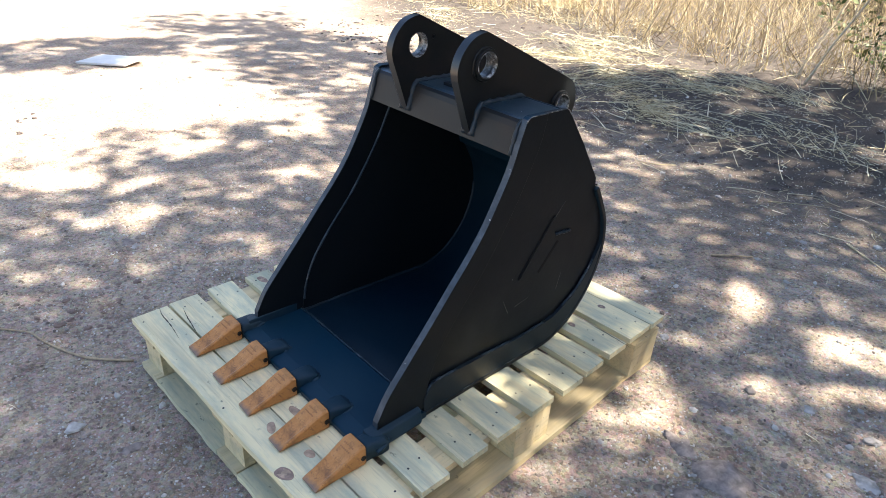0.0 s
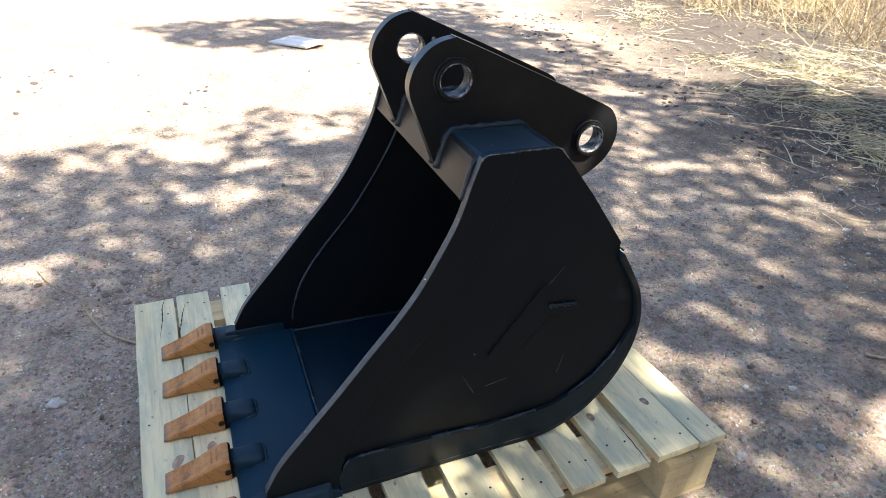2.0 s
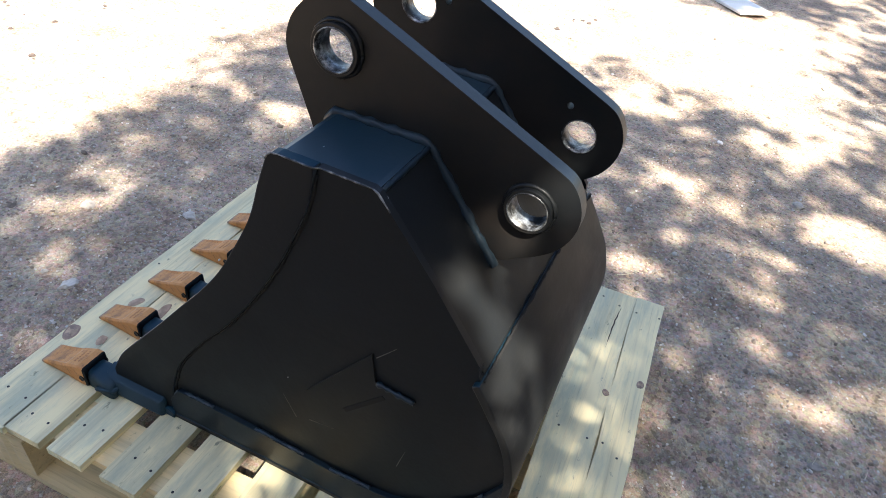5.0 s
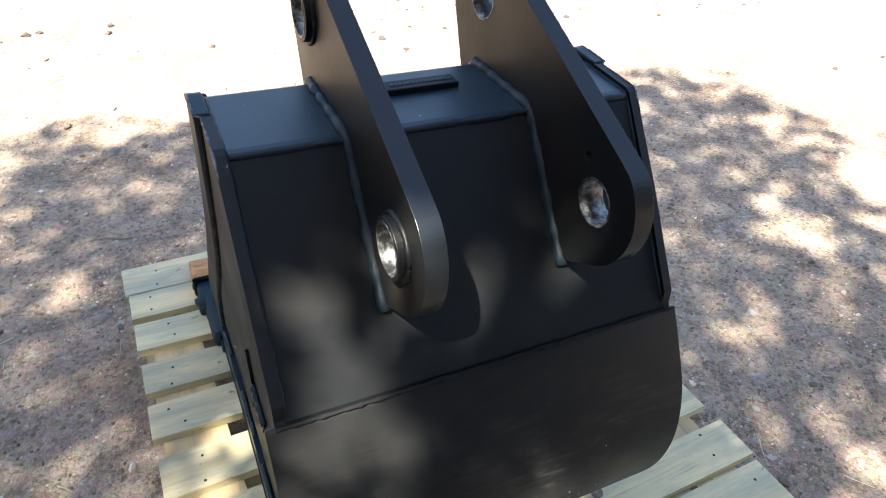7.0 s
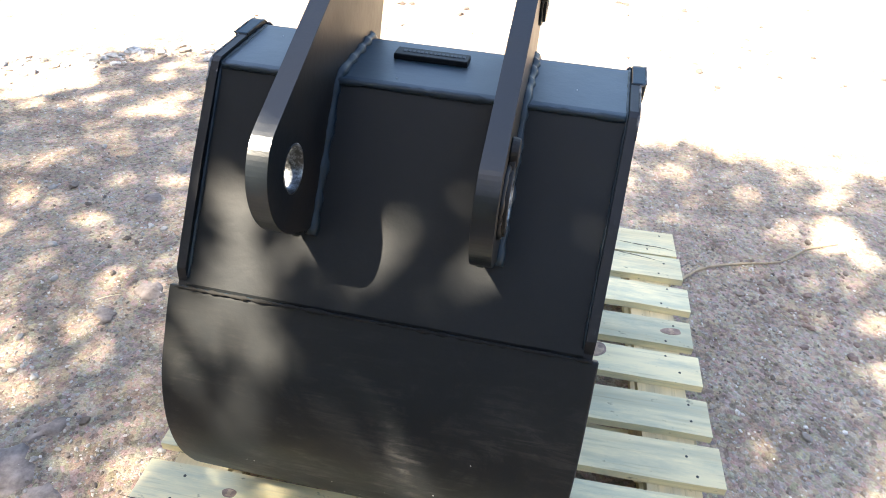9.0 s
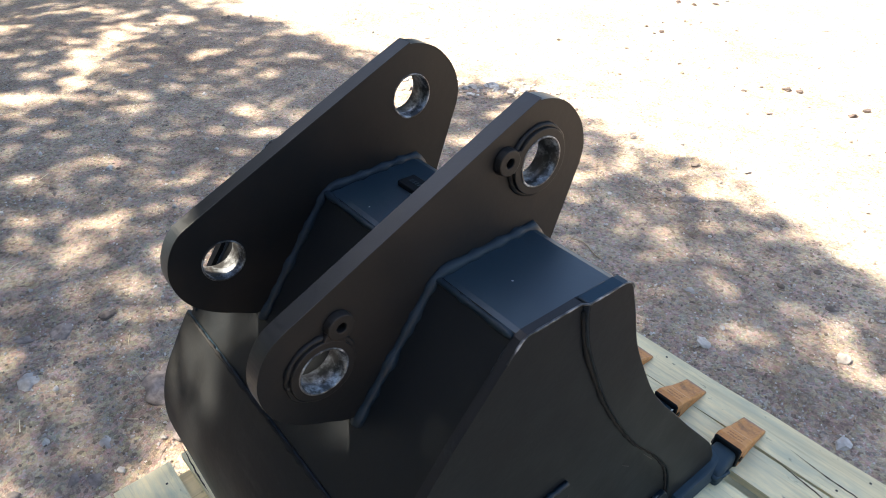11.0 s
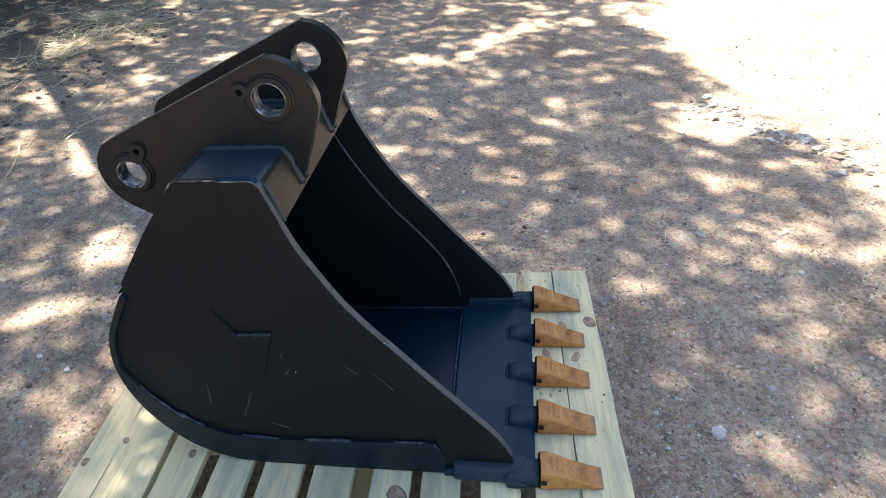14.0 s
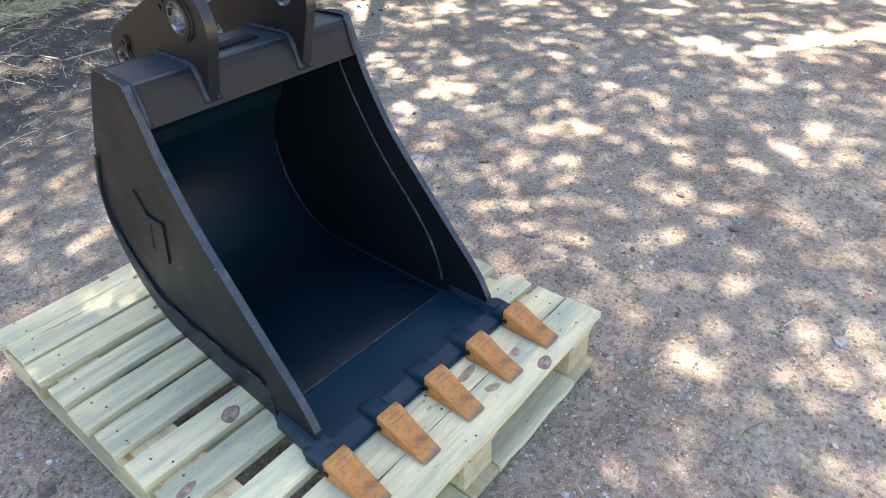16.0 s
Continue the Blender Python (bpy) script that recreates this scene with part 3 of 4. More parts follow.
# box beam across the top
BOX = [(0.0825, 0.783), (0.0905, 0.812), (0.0985, 0.842), (0.103, 0.854), (0.109, 0.860), (0.117, 0.8625), (0.246, 0.8600), (0.253, 0.8588), (0.258, 0.854), (0.306, 0.790), (0.302, 0.784)]
beam = part("cross_beam", prism(BOX, lambda y: -hp(y) + 0.0112, lambda y: hp(y) - 0.0112), [M_EAR, M_BEAM_SKY], bucket, "closed steel box beam across the top")
# only upward faces take the copy with the sky in its colour
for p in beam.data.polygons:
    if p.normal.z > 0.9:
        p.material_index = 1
for sx in (-1, 1):
    plate = seam_line + [tuple(q) for q in wrap_mid[::-1]]
    k = [q for q in wrap_mid if q[1] < 0.60]
    outline = [(0.176, 0.8675), (0.251, 0.8655), (0.259, 0.8615), (0.266, 0.8535), (0.339, 0.763), (0.4195, 0.653), (0.421, 0.634)] + k + [(-0.159, 0.184)] + seam_line[::-1]
    lo, hi = (lambda y: hp(y) - 0.012), (lambda y: hp(y))
    bm = prism(outline, (lambda y: sx * lo(y)), (lambda y: sx * hi(y)), edge_slot=1)
    part("side_plate", bm, [M_PAINT, M_CHIP], bucket, "flat side plate, matt black with scratches", bevel=0.0012)
    strip = front_line + [(0.108, 0.8650), (0.114, 0.8690), (0.122, 0.8702), (0.174, 0.8690)] + seam_line[1:] + [(-0.170, 0.198), (-0.300, 0.199)]
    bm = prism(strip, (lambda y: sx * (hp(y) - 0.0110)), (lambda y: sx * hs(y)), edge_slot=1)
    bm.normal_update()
    # upward rim faces get the paint with sky blue in its colour
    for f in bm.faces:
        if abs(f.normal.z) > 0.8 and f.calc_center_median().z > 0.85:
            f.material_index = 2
    part("side_cutter", bm, [M_PAINT, M_EDGE, M_SKYTINT], bucket, "curved leading side strip with a rubbed bare front edge", bevel=0.0022)
    # weld along the joint of strip and plate, inside and outside
    part("weld_bead", tube(dense([(sx * (hp(y) - 0.0125), y + 0.001, z) for y, z in seam_line[1:-2]], 0.008), 0.0034, 6, 0.25, seed=3), M_SEAM, bucket, smooth=True)
    # the rim of the plate, rubbed bare along the top
    rim = [(sx * (hs(y) - 0.0006), y, z) for y, z in ((0.104, 0.858), (0.108, 0.8650), (0.114, 0.8690), (0.122, 0.8702), (0.174, 0.8690))] + [(sx * (hp(y) - 0.0004), y, z) for y, z in ((0.178, 0.8674), (0.251, 0.8655), (0.259, 0.8615), (0.276, 0.8410))]
    part("bare_edge", tube(dense(rim, 0.006), 0.0013, 5, 0.4, seed=6), M_BARE, bucket, "thin bare line along the plate's top edge", True)
    # wear strip round the foot of the side plate
    low = [q for q in wrap_mid if q[1] < 0.46]
    upper = [(-0.160, 0.232), (-0.140, 0.262), (-0.118, 0.268), (0.06, 0.262), (0.20, 0.256), (0.30, 0.262), (0.355, 0.283), (0.41, 0.318), (0.455, 0.372), (0.485, 0.43)]
    bm = prism([tuple(q) for q in smooth_line(upper, 4)] + low + [(-0.160, 0.186)], (lambda y: sx * (hp(y) - 0.002)), (lambda y: sx * (hp(y) + 0.009)))
    part("wear_strip", bm, M_STRIP, bucket, "welded wear strip round the foot of the side", bevel=0.004)
    # short stitch welds along its upper edge
    edge = dense([(sx * (hp(y) + 0.005), y, z) for y, z in upper], 0.006)
    for k0, k1 in ((3, 20), (34, 52), (60, 74), (86, 112)):
        part("weld_bead", tube(edge[k0:min(k1, len(edge))], 0.0034, 6, 0.5, seed=k0), M_SEAM, bucket, "short stitch weld", True)
    # heavy end of the cutting edge beside the foot
    bm = loft([[(sx * x, y, z) for x, z in ((0.262, 0.1785), (xo, 0.1785), (xo + 0.003, 0.190), (xo - 0.003, 0.218), (0.262, 0.226))] for y, xo in ((-0.176, 0.288), (-0.180, 0.297), (-0.285, 0.300), (-0.318, 0.297), (-0.326, 0.285))])
    part("lip_end", bm, M_ADAPT, bucket, bevel=0.004)
    # a low raised patch with groove and weld; edge and groove shade is painted
    patch = ((0.256, 0.598), (0.220, 0.542), (0.151, 0.547), (0.190, 0.428), (0.222, 0.424), (0.338, 0.409)) if sx < 0 else ((0.264, 0.592), (0.150, 0.442), (0.196, 0.424), (0.300, 0.470), (0.338, 0.527), (0.272, 0.536))
    part("raised_patch", prism(patch, lambda y: sx * (hp(y) - 0.002), lambda y: sx * (hp(y) + 0.0042), edge_slot=1), [M_PAINT, M_GROOVE_SHADE], bucket, "low raised patch with edge shade painted black")
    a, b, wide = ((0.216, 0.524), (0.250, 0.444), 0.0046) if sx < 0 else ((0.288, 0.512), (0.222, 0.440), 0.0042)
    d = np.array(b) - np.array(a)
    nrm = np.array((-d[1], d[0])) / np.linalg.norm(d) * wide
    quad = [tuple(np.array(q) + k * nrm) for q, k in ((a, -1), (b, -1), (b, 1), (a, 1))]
    part("bracket_scar", prism(quad, lambda y: sx * (hp(y) + 0.003), lambda y: sx * (hp(y) + 0.0050)), M_GROOVE_SHADE, bucket, "black bar painted in for a groove's shade")
    a, b = ((0.221, 0.542), (0.151, 0.547)) if sx < 0 else ((0.274, 0.535), (0.336, 0.528))
    part("weld_bead", tube(dense([(sx * (hp(q[0]) + 0.003), *q) for q in (a, b)], 0.006), 0.0044, 6, 0.4, seed=8), M_WELD, bucket, smooth=True)
    # black bead in the step, painting in the joint's shade
    part("weld_bead", tube(dense([(sx * (hp(y) + 0.0005), y + 0.0015, z) for y, z in seam_line[1:-4]], 0.008), 0.0032, 6, 0.35, seed=4), M_GROOVE_SHADE, bucket, "joint between strip and side plate, groove shade painted black", True)
    # weld between back plate and side plate
    part("weld_bead", tube(dense([(sx * (hp(y) - 0.013), y, z) for y, z in ((0.118, 0.862), (0.252, 0.859), (0.260, 0.852), (0.420, 0.640))], 0.008), 0.0026, 6, 0.3, seed=9), M_WELD, bucket, smooth=True)
    part("weld_bead", tube(dense([(sx * (hp(y) - 0.013), y - 0.002, z) for y, z in ((0.0835, 0.786), (0.100, 0.850), (0.112, 0.861))], 0.008), 0.005, 6, 0.3, seed=10), M_WELD, bucket, smooth=True)
    # inside fillet between floor and side
    part("weld_bead", tube(dense([(sx * (hp(y) - 0.014), y, z + 0.001) for y, z in wrap_in if z < 0.45], 0.012), 0.005, 6, 0.3, seed=11), M_WELD, bucket, smooth=True)
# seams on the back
# black bead for the shade in the back seam's groove
part("weld_bead", tube(dense([(-0.262, 0.430, 0.631), (0.262, 0.430, 0.631)], 0.007), 0.0024, 6, 0.6, seed=12), M_GROOVE_SHADE, bucket, "uneven weld across the back, groove shade painted black", True)
part("weld_bead", tube(dense([(-0.250, 0.2570, 0.8565), (0.250, 0.2570, 0.8565)], 0.009), 0.0045, 6, 0.3, seed=13), M_WELD, bucket, smooth=True)
# cutting edge across the front
LIP = [(-0.156, 0.1790), (-0.156, 0.1930), (-0.166, 0.2000), (-0.306, 0.2025), (-0.344, 0.1960), (-0.347, 0.1920), (-0.347, 0.1790)]
part("cutting_edge", prism(LIP, lambda y: -0.288, lambda y: 0.288), M_SKYTINT, bucket, "thick bevelled cutting edge plate with sky blue put into its colour", bevel=0.002)
part("weld_bead", tube(dense([(-0.262, -0.158, 0.1965), (0.262, -0.158, 0.1965)], 0.006), 0.0034, 6, 0.4, seed=14), M_SEAM, bucket, smooth=True)

# ears
EAR = [(0.0905, 0.786), (0.085, 0.789), (0.062, 0.850), (0.034, 0.922), (0.031, 0.940), (0.033, 0.956), (0.040, 0.975), (0.052, 0.992), (0.069, 1.008), (0.090, 1.018), (0.112, 1.022), (0.128, 1.018),
       (0.280, 0.950), (0.432, 0.881), (0.450, 0.871), (0.463, 0.855), (0.471, 0.835), (0.473, 0.815), (0.469, 0.794), (0.460, 0.775), (0.447, 0.759), (0.428, 0.744), (0.404, 0.730), (0.378, 0.716), (0.355, 0.722), (0.300, 0.780), (0.200, 0.830), (0.108, 0.830)]
EAR = EAR[:3] + [tuple(q) for q in smooth_line(EAR[3:13], 4)] + [tuple(q) for q in smooth_line(EAR[13:25], 4)] + EAR[25:]
H1, H2 = (0.1130, 0.952), (0.4055, 0.8155)
for sx in (-1, 1):
    holes = [(*H1, 0.0305), (*H2, 0.0280)]
    if sx < 0:
        holes += [(0.162, 0.967, 0.0055), (0.381, 0.861, 0.0055)]
    ear = part("ear", prism(EAR, lambda y: sx * 0.103, lambda y: sx * 0.1265, holes, edge_slot=1), [M_EAR, M_EARTOP], bucket, "thick lug plate with two pin holes", bevel=0.0012)
    for (cy, cz), r, ro in ((H1, 0.0285, 0.040), (H2, 0.0262, 0.037)):
        ro, top = (ro - 0.004, 0.1375) if sx > 0 else (ro, 0.1345)
        part("boss", ring_x(sx * 0.1255, sx * top, r + 0.001, ro, ro - 0.0005, cy, cz), M_EAR, ear, bevel=0.001)
        loop = [(sx * 0.1275, cy + (ro + 0.001) * math.cos(a), cz + (ro + 0.001) * math.sin(a)) for a in (2 * math.pi * k / 36 for k in range(37))]
        part("weld_bead", tube(loop, 0.0034, 7, 0.25, seed=int(cy * 900)), M_EAR, ear, smooth=True)
        part("bushing", ring_x(sx * 0.1028, sx * (top + 0.0005), r, r + 0.0022, r + 0.0022, cy, cz), M_BORE, ear, "bare worn bore", True)
    if sx < 0:
        for y, z in ((0.162, 0.967), (0.381, 0.861)):
            part("locking_lug", ring_x(-0.127, -0.1360, 0.0055, 0.0165, 0.0150, y, z, 24), M_EAR, ear, bevel=0.0012)
            cy, cz = min((H1, H2), key=lambda q: (q[0] - y) ** 2 + (q[1] - z) ** 2)
            d = Vector((cy - y, cz - z)).normalized()
            n = Vector((-d.y, d.x)) * 0.0125
            web = [(y + d.x * u + n.x * k, z + d.y * u + n.y * k) for u, k in ((0.008, -1), (0.024, -1.15), (0.024, 1.15), (0.008, 1))]
            part("lug_web", prism(web, lambda y: -0.1270, lambda y: -0.1342), M_EAR, ear, bevel=0.0010)
    for x in (0.1035, 0.1275):
        bead = dense([(sx * x, y, z) for y, z in ((0.086, 0.792), (0.101, 0.846), (0.112, 0.8625), (0.248, 0.861), (0.259, 0.856), (0.374, 0.704))], 0.009)
        part("weld_bead", tube(bead, 0.0078, 8, 0.30, seed=20), M_WELD, ear, "broad weld bead along the foot of the lug", True)
bar = part("identification_bar", box_bm(-0.047, 0.051, 0.150, 0.177, 0.8605, 0.8690), M_PAINT, bucket, "small flat bar welded on the beam", bevel=0.0015)
bm = bmesh.new()
lrnd = random.Random(17)
for k in range(15):
    x = -0.040 + k * 0.0056
    box_bm(x, x + lrnd.uniform(0.0022, 0.0042), 0.1595, 0.1665, 0.8688, 0.8697, bm)
part("stamped_marking", bm, M_WELD, bar, "row of small raised stamped marks")


# teeth
def tooth_mesh():
    secs = []
    for y, w, zt, zb, dish in ((0.000, 0.0270, 0.2290, 0.1800, 0), (-0.004, 0.0290, 0.2330, 0.1790, 0), (-0.018, 0.0292, 0.2330, 0.1788, 0), (-0.040, 0.0280, 0.2240, 0.1788, 0), (-0.052, 0.0272, 0.2190, 0.1788, 0.0004),
                                (-0.062, 0.0268, 0.2130, 0.1788, 0.0030), (-0.080, 0.0264, 0.2060, 0.1788, 0.0042), (-0.105, 0.0260, 0.1965, 0.1788, 0.0030), (-0.124, 0.0256, 0.1895, 0.1790, 0.0008), (-0.131, 0.0250, 0.1860, 0.1800, 0)):
        b = min(0.004, (zt - zb) * 0.25)
        secs.append([(-w, y, zb + b), (-w + b, y, zb), (w - b, y, zb), (w, y, zb + b), (w, y, zt - b), (w - b, y, zt), (w * 0.62, y, zt - dish), (0, y, zt - dish * 1.15), (-w * 0.62, y, zt - dish), (-w + b, y, zt), (-w, y, zt - b)])
    return secs


for i, x in enumerate((-0.2845, -0.1400, 0.0030, 0.1450, 0.2865)):
    # adapter nose welded over the cutting edge
    secs = []
    for y, w, zt in ((-0.286, 0.0230, 0.2025), (-0.289, 0.0262, 0.2100), (-0.296, 0.0278, 0.2150), (-0.312, 0.0280, 0.2175), (-0.322, 0.0262, 0.2185), (-0.332, 0.0240, 0.2200), (-0.356, 0.0236, 0.2210)):
        row = []
        for k in range(13):
            a = math.pi * k / 12
            row.append((x + w * math.copysign(abs(math.cos(a)) ** 0.40, math.cos(a)), y, 0.1800 + (zt - 0.1800) * math.sin(a) ** 0.36 if 0 < k < 12 else 0.1800))
        secs.append(row)
    adapter = part("tooth_adapter", loft(secs), M_ADAPT, bucket, "dark painted adapter nose welded to the cutting edge", True)
    ringp = [(x - 0.0285, -0.324, 0.1960), (x - 0.0285, -0.302, 0.2025), (x - 0.0225, -0.2860, 0.2028), (x + 0.0225, -0.2860, 0.2028), (x + 0.0285, -0.302, 0.2025), (x + 0.0285, -0.324, 0.1960)]
    part("weld_bead", tube(dense([(u, v, w - 0.0018) for u, v, w in ringp], 0.005), 0.0042, 7, 0.4, seed=30 + i), M_ADAPT, adapter, smooth=True)
    tooth = part("tooth", loft(tooth_mesh()), [M_TOOTH, M_PAINT], bucket, "orange painted cast digging tooth with a worn grey tip", bevel=0.0018)
    for p in tooth.data.polygons:
        if p.center.y > -0.003:
            p.material_index = 1
    rnd = random.Random(70 + i)
    set_local(tooth, pose(x, -0.352, 0, 0, 0, rnd.uniform(-1.5, 1.5)))
    for s in (-1, 1):
        bm = bmesh.new()
        bmesh.ops.create_cone(bm, cap_ends=True, segments=16, radius1=0.0068, radius2=0.0062, depth=0.003, matrix=Matrix.Rotation(math.pi / 2, 4, "Y"))
        bmesh.ops.inset_individual(bm, faces=[f for f in bm.faces if len(f.verts) > 4], thickness=0.0022, depth=-0.001)
        pin = part("pin", bm, M_PIN, tooth, "dark round pin head")
        set_local(pin, pose(s * 0.0296, -0.0100, 0.2030))
    for k, (yy, zz, tilt) in enumerate(((-0.027, 0.2296, -20), (-0.038, 0.2252, -21))):
        bm = bmesh.new()
        for j in range(6):
            box_bm(-0.0165 + j * 0.0056, -0.0165 + j * 0.0056 + 0.0036, -0.0018, 0.0018, -0.0006, 0.0004, bm)
        mark = part("cast_marking", bm, M_INK, tooth)
        set_local(mark, pose(0, yy, zz, -tilt if tilt else 0))

# light scratches on the side plates
SCRATCHES = [(-1, (-0.034, 0.454), (-0.069, 0.411)), (-1, (0.228, 0.385), (0.258, 0.317)), (-1, (0.132, 0.457), (0.143, 0.441)), (-1, (0.138, 0.505), (0.146, 0.486)), (-1, (0.318, 0.413), (0.325, 0.345)), (-1, (0.205, 0.30), (0.165, 0.285)), (-1, (0.02, 0.47), (0.0, 0.452)),
             (1, (0.30, 0.62), (0.27, 0.585)), (1, (0.10, 0.40), (0.125, 0.352)), (1, (0.20, 0.37), (0.15, 0.362)), (1, (0.05, 0.47), (0.045, 0.44)), (1, (0.33, 0.40), (0.318, 0.352))]
for sx, a, b in SCRATCHES:
    d = np.array(b) - np.array(a)
    nrm = np.array((-d[1], d[0])) / np.linalg.norm(d) * 0.0007
    quad = [tuple(np.array(q) + k * nrm) for q, k in ((a, -0.3), (b, -1), (b, 1), (a, 0.3))]
    part("scratch", prism(quad, lambda y: sx * (hp(y) - 0.001), lambda y: sx * (hp(y) + 0.0004)), M_SCRATCH, bucket, "thin pale scratch in the paint")

# bare nicks in the paint: along the front edges, on the beam and round the heel
NICKS = [(0.279, 0.011, 0.656, 0.0042), (-0.280, -0.066, 0.540, 0.0036), (0.272, -0.215, 0.362, 0.0024), (-0.274, -0.150, 0.437, 0.0024), (0.270, 0.071, 0.758, 0.0028), (-0.268, 0.104, 0.859, 0.003), (0.215, 0.150, 0.8622, 0.0022), (-0.19, 0.20, 0.8610, 0.0024), (0.03, 0.235, 0.8604, 0.002), (0.275, 0.118, 0.458, 0.0022), (-0.2765, 0.118, 0.458, 0.0028)]
nrnd = random.Random(4)
for _ in range(16):
    y, z = wrap_line[nrnd.randrange(14, 34)]
    NICKS.append((nrnd.uniform(-0.26, 0.27), y, z, nrnd.uniform(0.0012, 0.0024)))
for x, y, z, r in NICKS:
    bm = bmesh.new()
    rock(bm, (0, 0, 0), r * 0.6, 0.5, nrnd, 1)
    set_local(part("paint_nick", bm, M_NICK, bucket, "small bare nick in the paint"), pose(x, y, z))
for ob in bucket.children:
    if ob.name.partition(".")[0] in ("ear", "tooth", "tooth_adapter"):
        continue
    if ob.location.length > 0:
        ob.location.x += lean(ob.location.y)
    else:
        for v in ob.data.vertices:
            v.co.x += lean(v.co.y)
bucket.matrix_basis = Matrix.Identity(4)

KNOTS = [(0.224, -0.504, 0.024, 0.017, 20), (0.264, 0.436, 0.013, 0.009, 0), (-0.254, 0.416, 0.012, 0.009, 10), (-0.339, -0.062, 0.026, 0.021, 40), (-0.505, -0.160, 0.024, 0.012, 10),
         (-0.288, 0.655, 0.012, 0.009, 0), (-0.225, 0.590, 0.010, 0.008, 30), (0.262, 0.588, 0.013, 0.009, 15)]
for kx, ky, a, b, turn in KNOTS:
    knot(kx, ky, a, b, turn, M_KNOT)
for kx, ky, a, b, turn in ((0.083, -0.386, 0.034, 0.012, 8), (0.086, -0.458, 0.020, 0.011, -25), (0.210, -0.432, 0.015, 0.011, 15)):
    knot(kx, ky, a, b, turn, M_BARK, "bark_patch")


CRACKS = [[(-0.545, -0.470), (-0.50, -0.4785), (-0.44, -0.4790), (-0.36, -0.4860)], [(-0.50, -0.418), (-0.45, -0.4270), (-0.40, -0.4330), (-0.345, -0.4400)], [(-0.52, 0.556), (-0.45, 0.553), (-0.36, 0.5545)], [(0.44, 0.480), (0.36, 0.4825), (0.30, 0.4815)]]
for pts in CRACKS:
    line = smooth_line(pts, 5)
    n = len(line)
    left = [(p[0], p[1] + 0.0016 * math.sin(math.pi * (i + 0.6) / n) * (1 + 0.5 * math.sin(i * 2.7))) for i, p in enumerate(line)]
    right = [(p[0], p[1] - 0.0014 * math.sin(math.pi * (i + 0.6) / n) * (1 + 0.5 * math.cos(i * 3.1))) for i, p in enumerate(line)]
    bm = bmesh.new()
    rows = [[bm.verts.new((*q, z)) for q in (a, b)] for z in (PAL_TOP - 0.002, PAL_TOP + 0.0006) for a, b in zip(left, right)]
    for i in range(n - 1):
        bm.faces.new((rows[n + i][0], rows[n + i][1], rows[n + i + 1][1], rows[n + i + 1][0]))
    set_local(part("crack", bm, M_SPLIT, pallet, "dark split along the grain"), PAL_INV)

# ---------------------------------------------------------------- stones and litter
def scatter_pebbles():
    """Small gravel over the yard, thickest round the pallet; grains under 5 mm are eight-sided."""
    rnd = random.Random(5)
    base = []
    for k in range(16):
        bm = bmesh.new()
        if k < 8:
            rock(bm, (0, 0, 0), 1.0, 0.7, rnd, 1)
        else:
            v = [bm.verts.new((x * rnd.uniform(0.7, 1.3), y * rnd.uniform(0.5, 1.1), z * rnd.uniform(0.4, 0.8))) for x, y, z in ((1, 0, 0), (0, 1, 0), (-1, 0, 0), (0, -1, 0), (0, 0, 1), (0, 0, -1))]
            for i in range(4):
                bm.faces.new((v[i], v[(i + 1) % 4], v[4]))
                bm.faces.new((v[(i + 1) % 4], v[i], v[5]))
        bm.verts.ensure_lookup_table()
        bm.verts.index_update()
        base.append((np.array([v.co[:] for v in bm.verts]), np.array([[v.index for v in f.verts] for f in bm.faces])))
        bm.free()
    verts, faces, off = [], [], 0
    for _ in range(185000):
        r = 0.45 + 3.6 * rnd.random() ** 0.85
        a = rnd.uniform(0, 2 * math.pi)
        x, y = r * math.cos(a) - 0.06, r * math.sin(a) + 0.07
        q = PAL_INV @ Vector((x, y, 0))
        if abs(q.x) < 0.51 and abs(q.y) < 0.61:
            continue
        if noise.noise(Vector((x * 2.2, y * 2.2, 3))) < rnd.uniform(-0.7, 0.15):
            continue
        size = 0.0015 + 0.0036 * rnd.random() ** 2 + (0.011 * rnd.random() ** 2 if rnd.random() < 0.022 else 0)
        v, f = base[rnd.randrange(8) + (8 if size < 0.004 else 0)]
        t = rnd.uniform(0, 6.28)
        c, s = math.cos(t) * size, math.sin(t) * size
        verts.append(np.stack([v[:, 0] * c - v[:, 1] * s + x, v[:, 0] * s + v[:, 1] * c + y, v[:, 2] * size * 1.25 + ground_z(x, y) + size * 0.05], 1))
        faces.append(f + off)
        off += len(v)
    ob = new("gravel", quick("gravel", np.concatenate(verts).tolist(), np.concatenate(faces).tolist(), M_PEBBLE))
    tagged(ob, "loose small grey and reddish gravel on dirt", "gravel", kind="stuff")


scatter_pebbles()


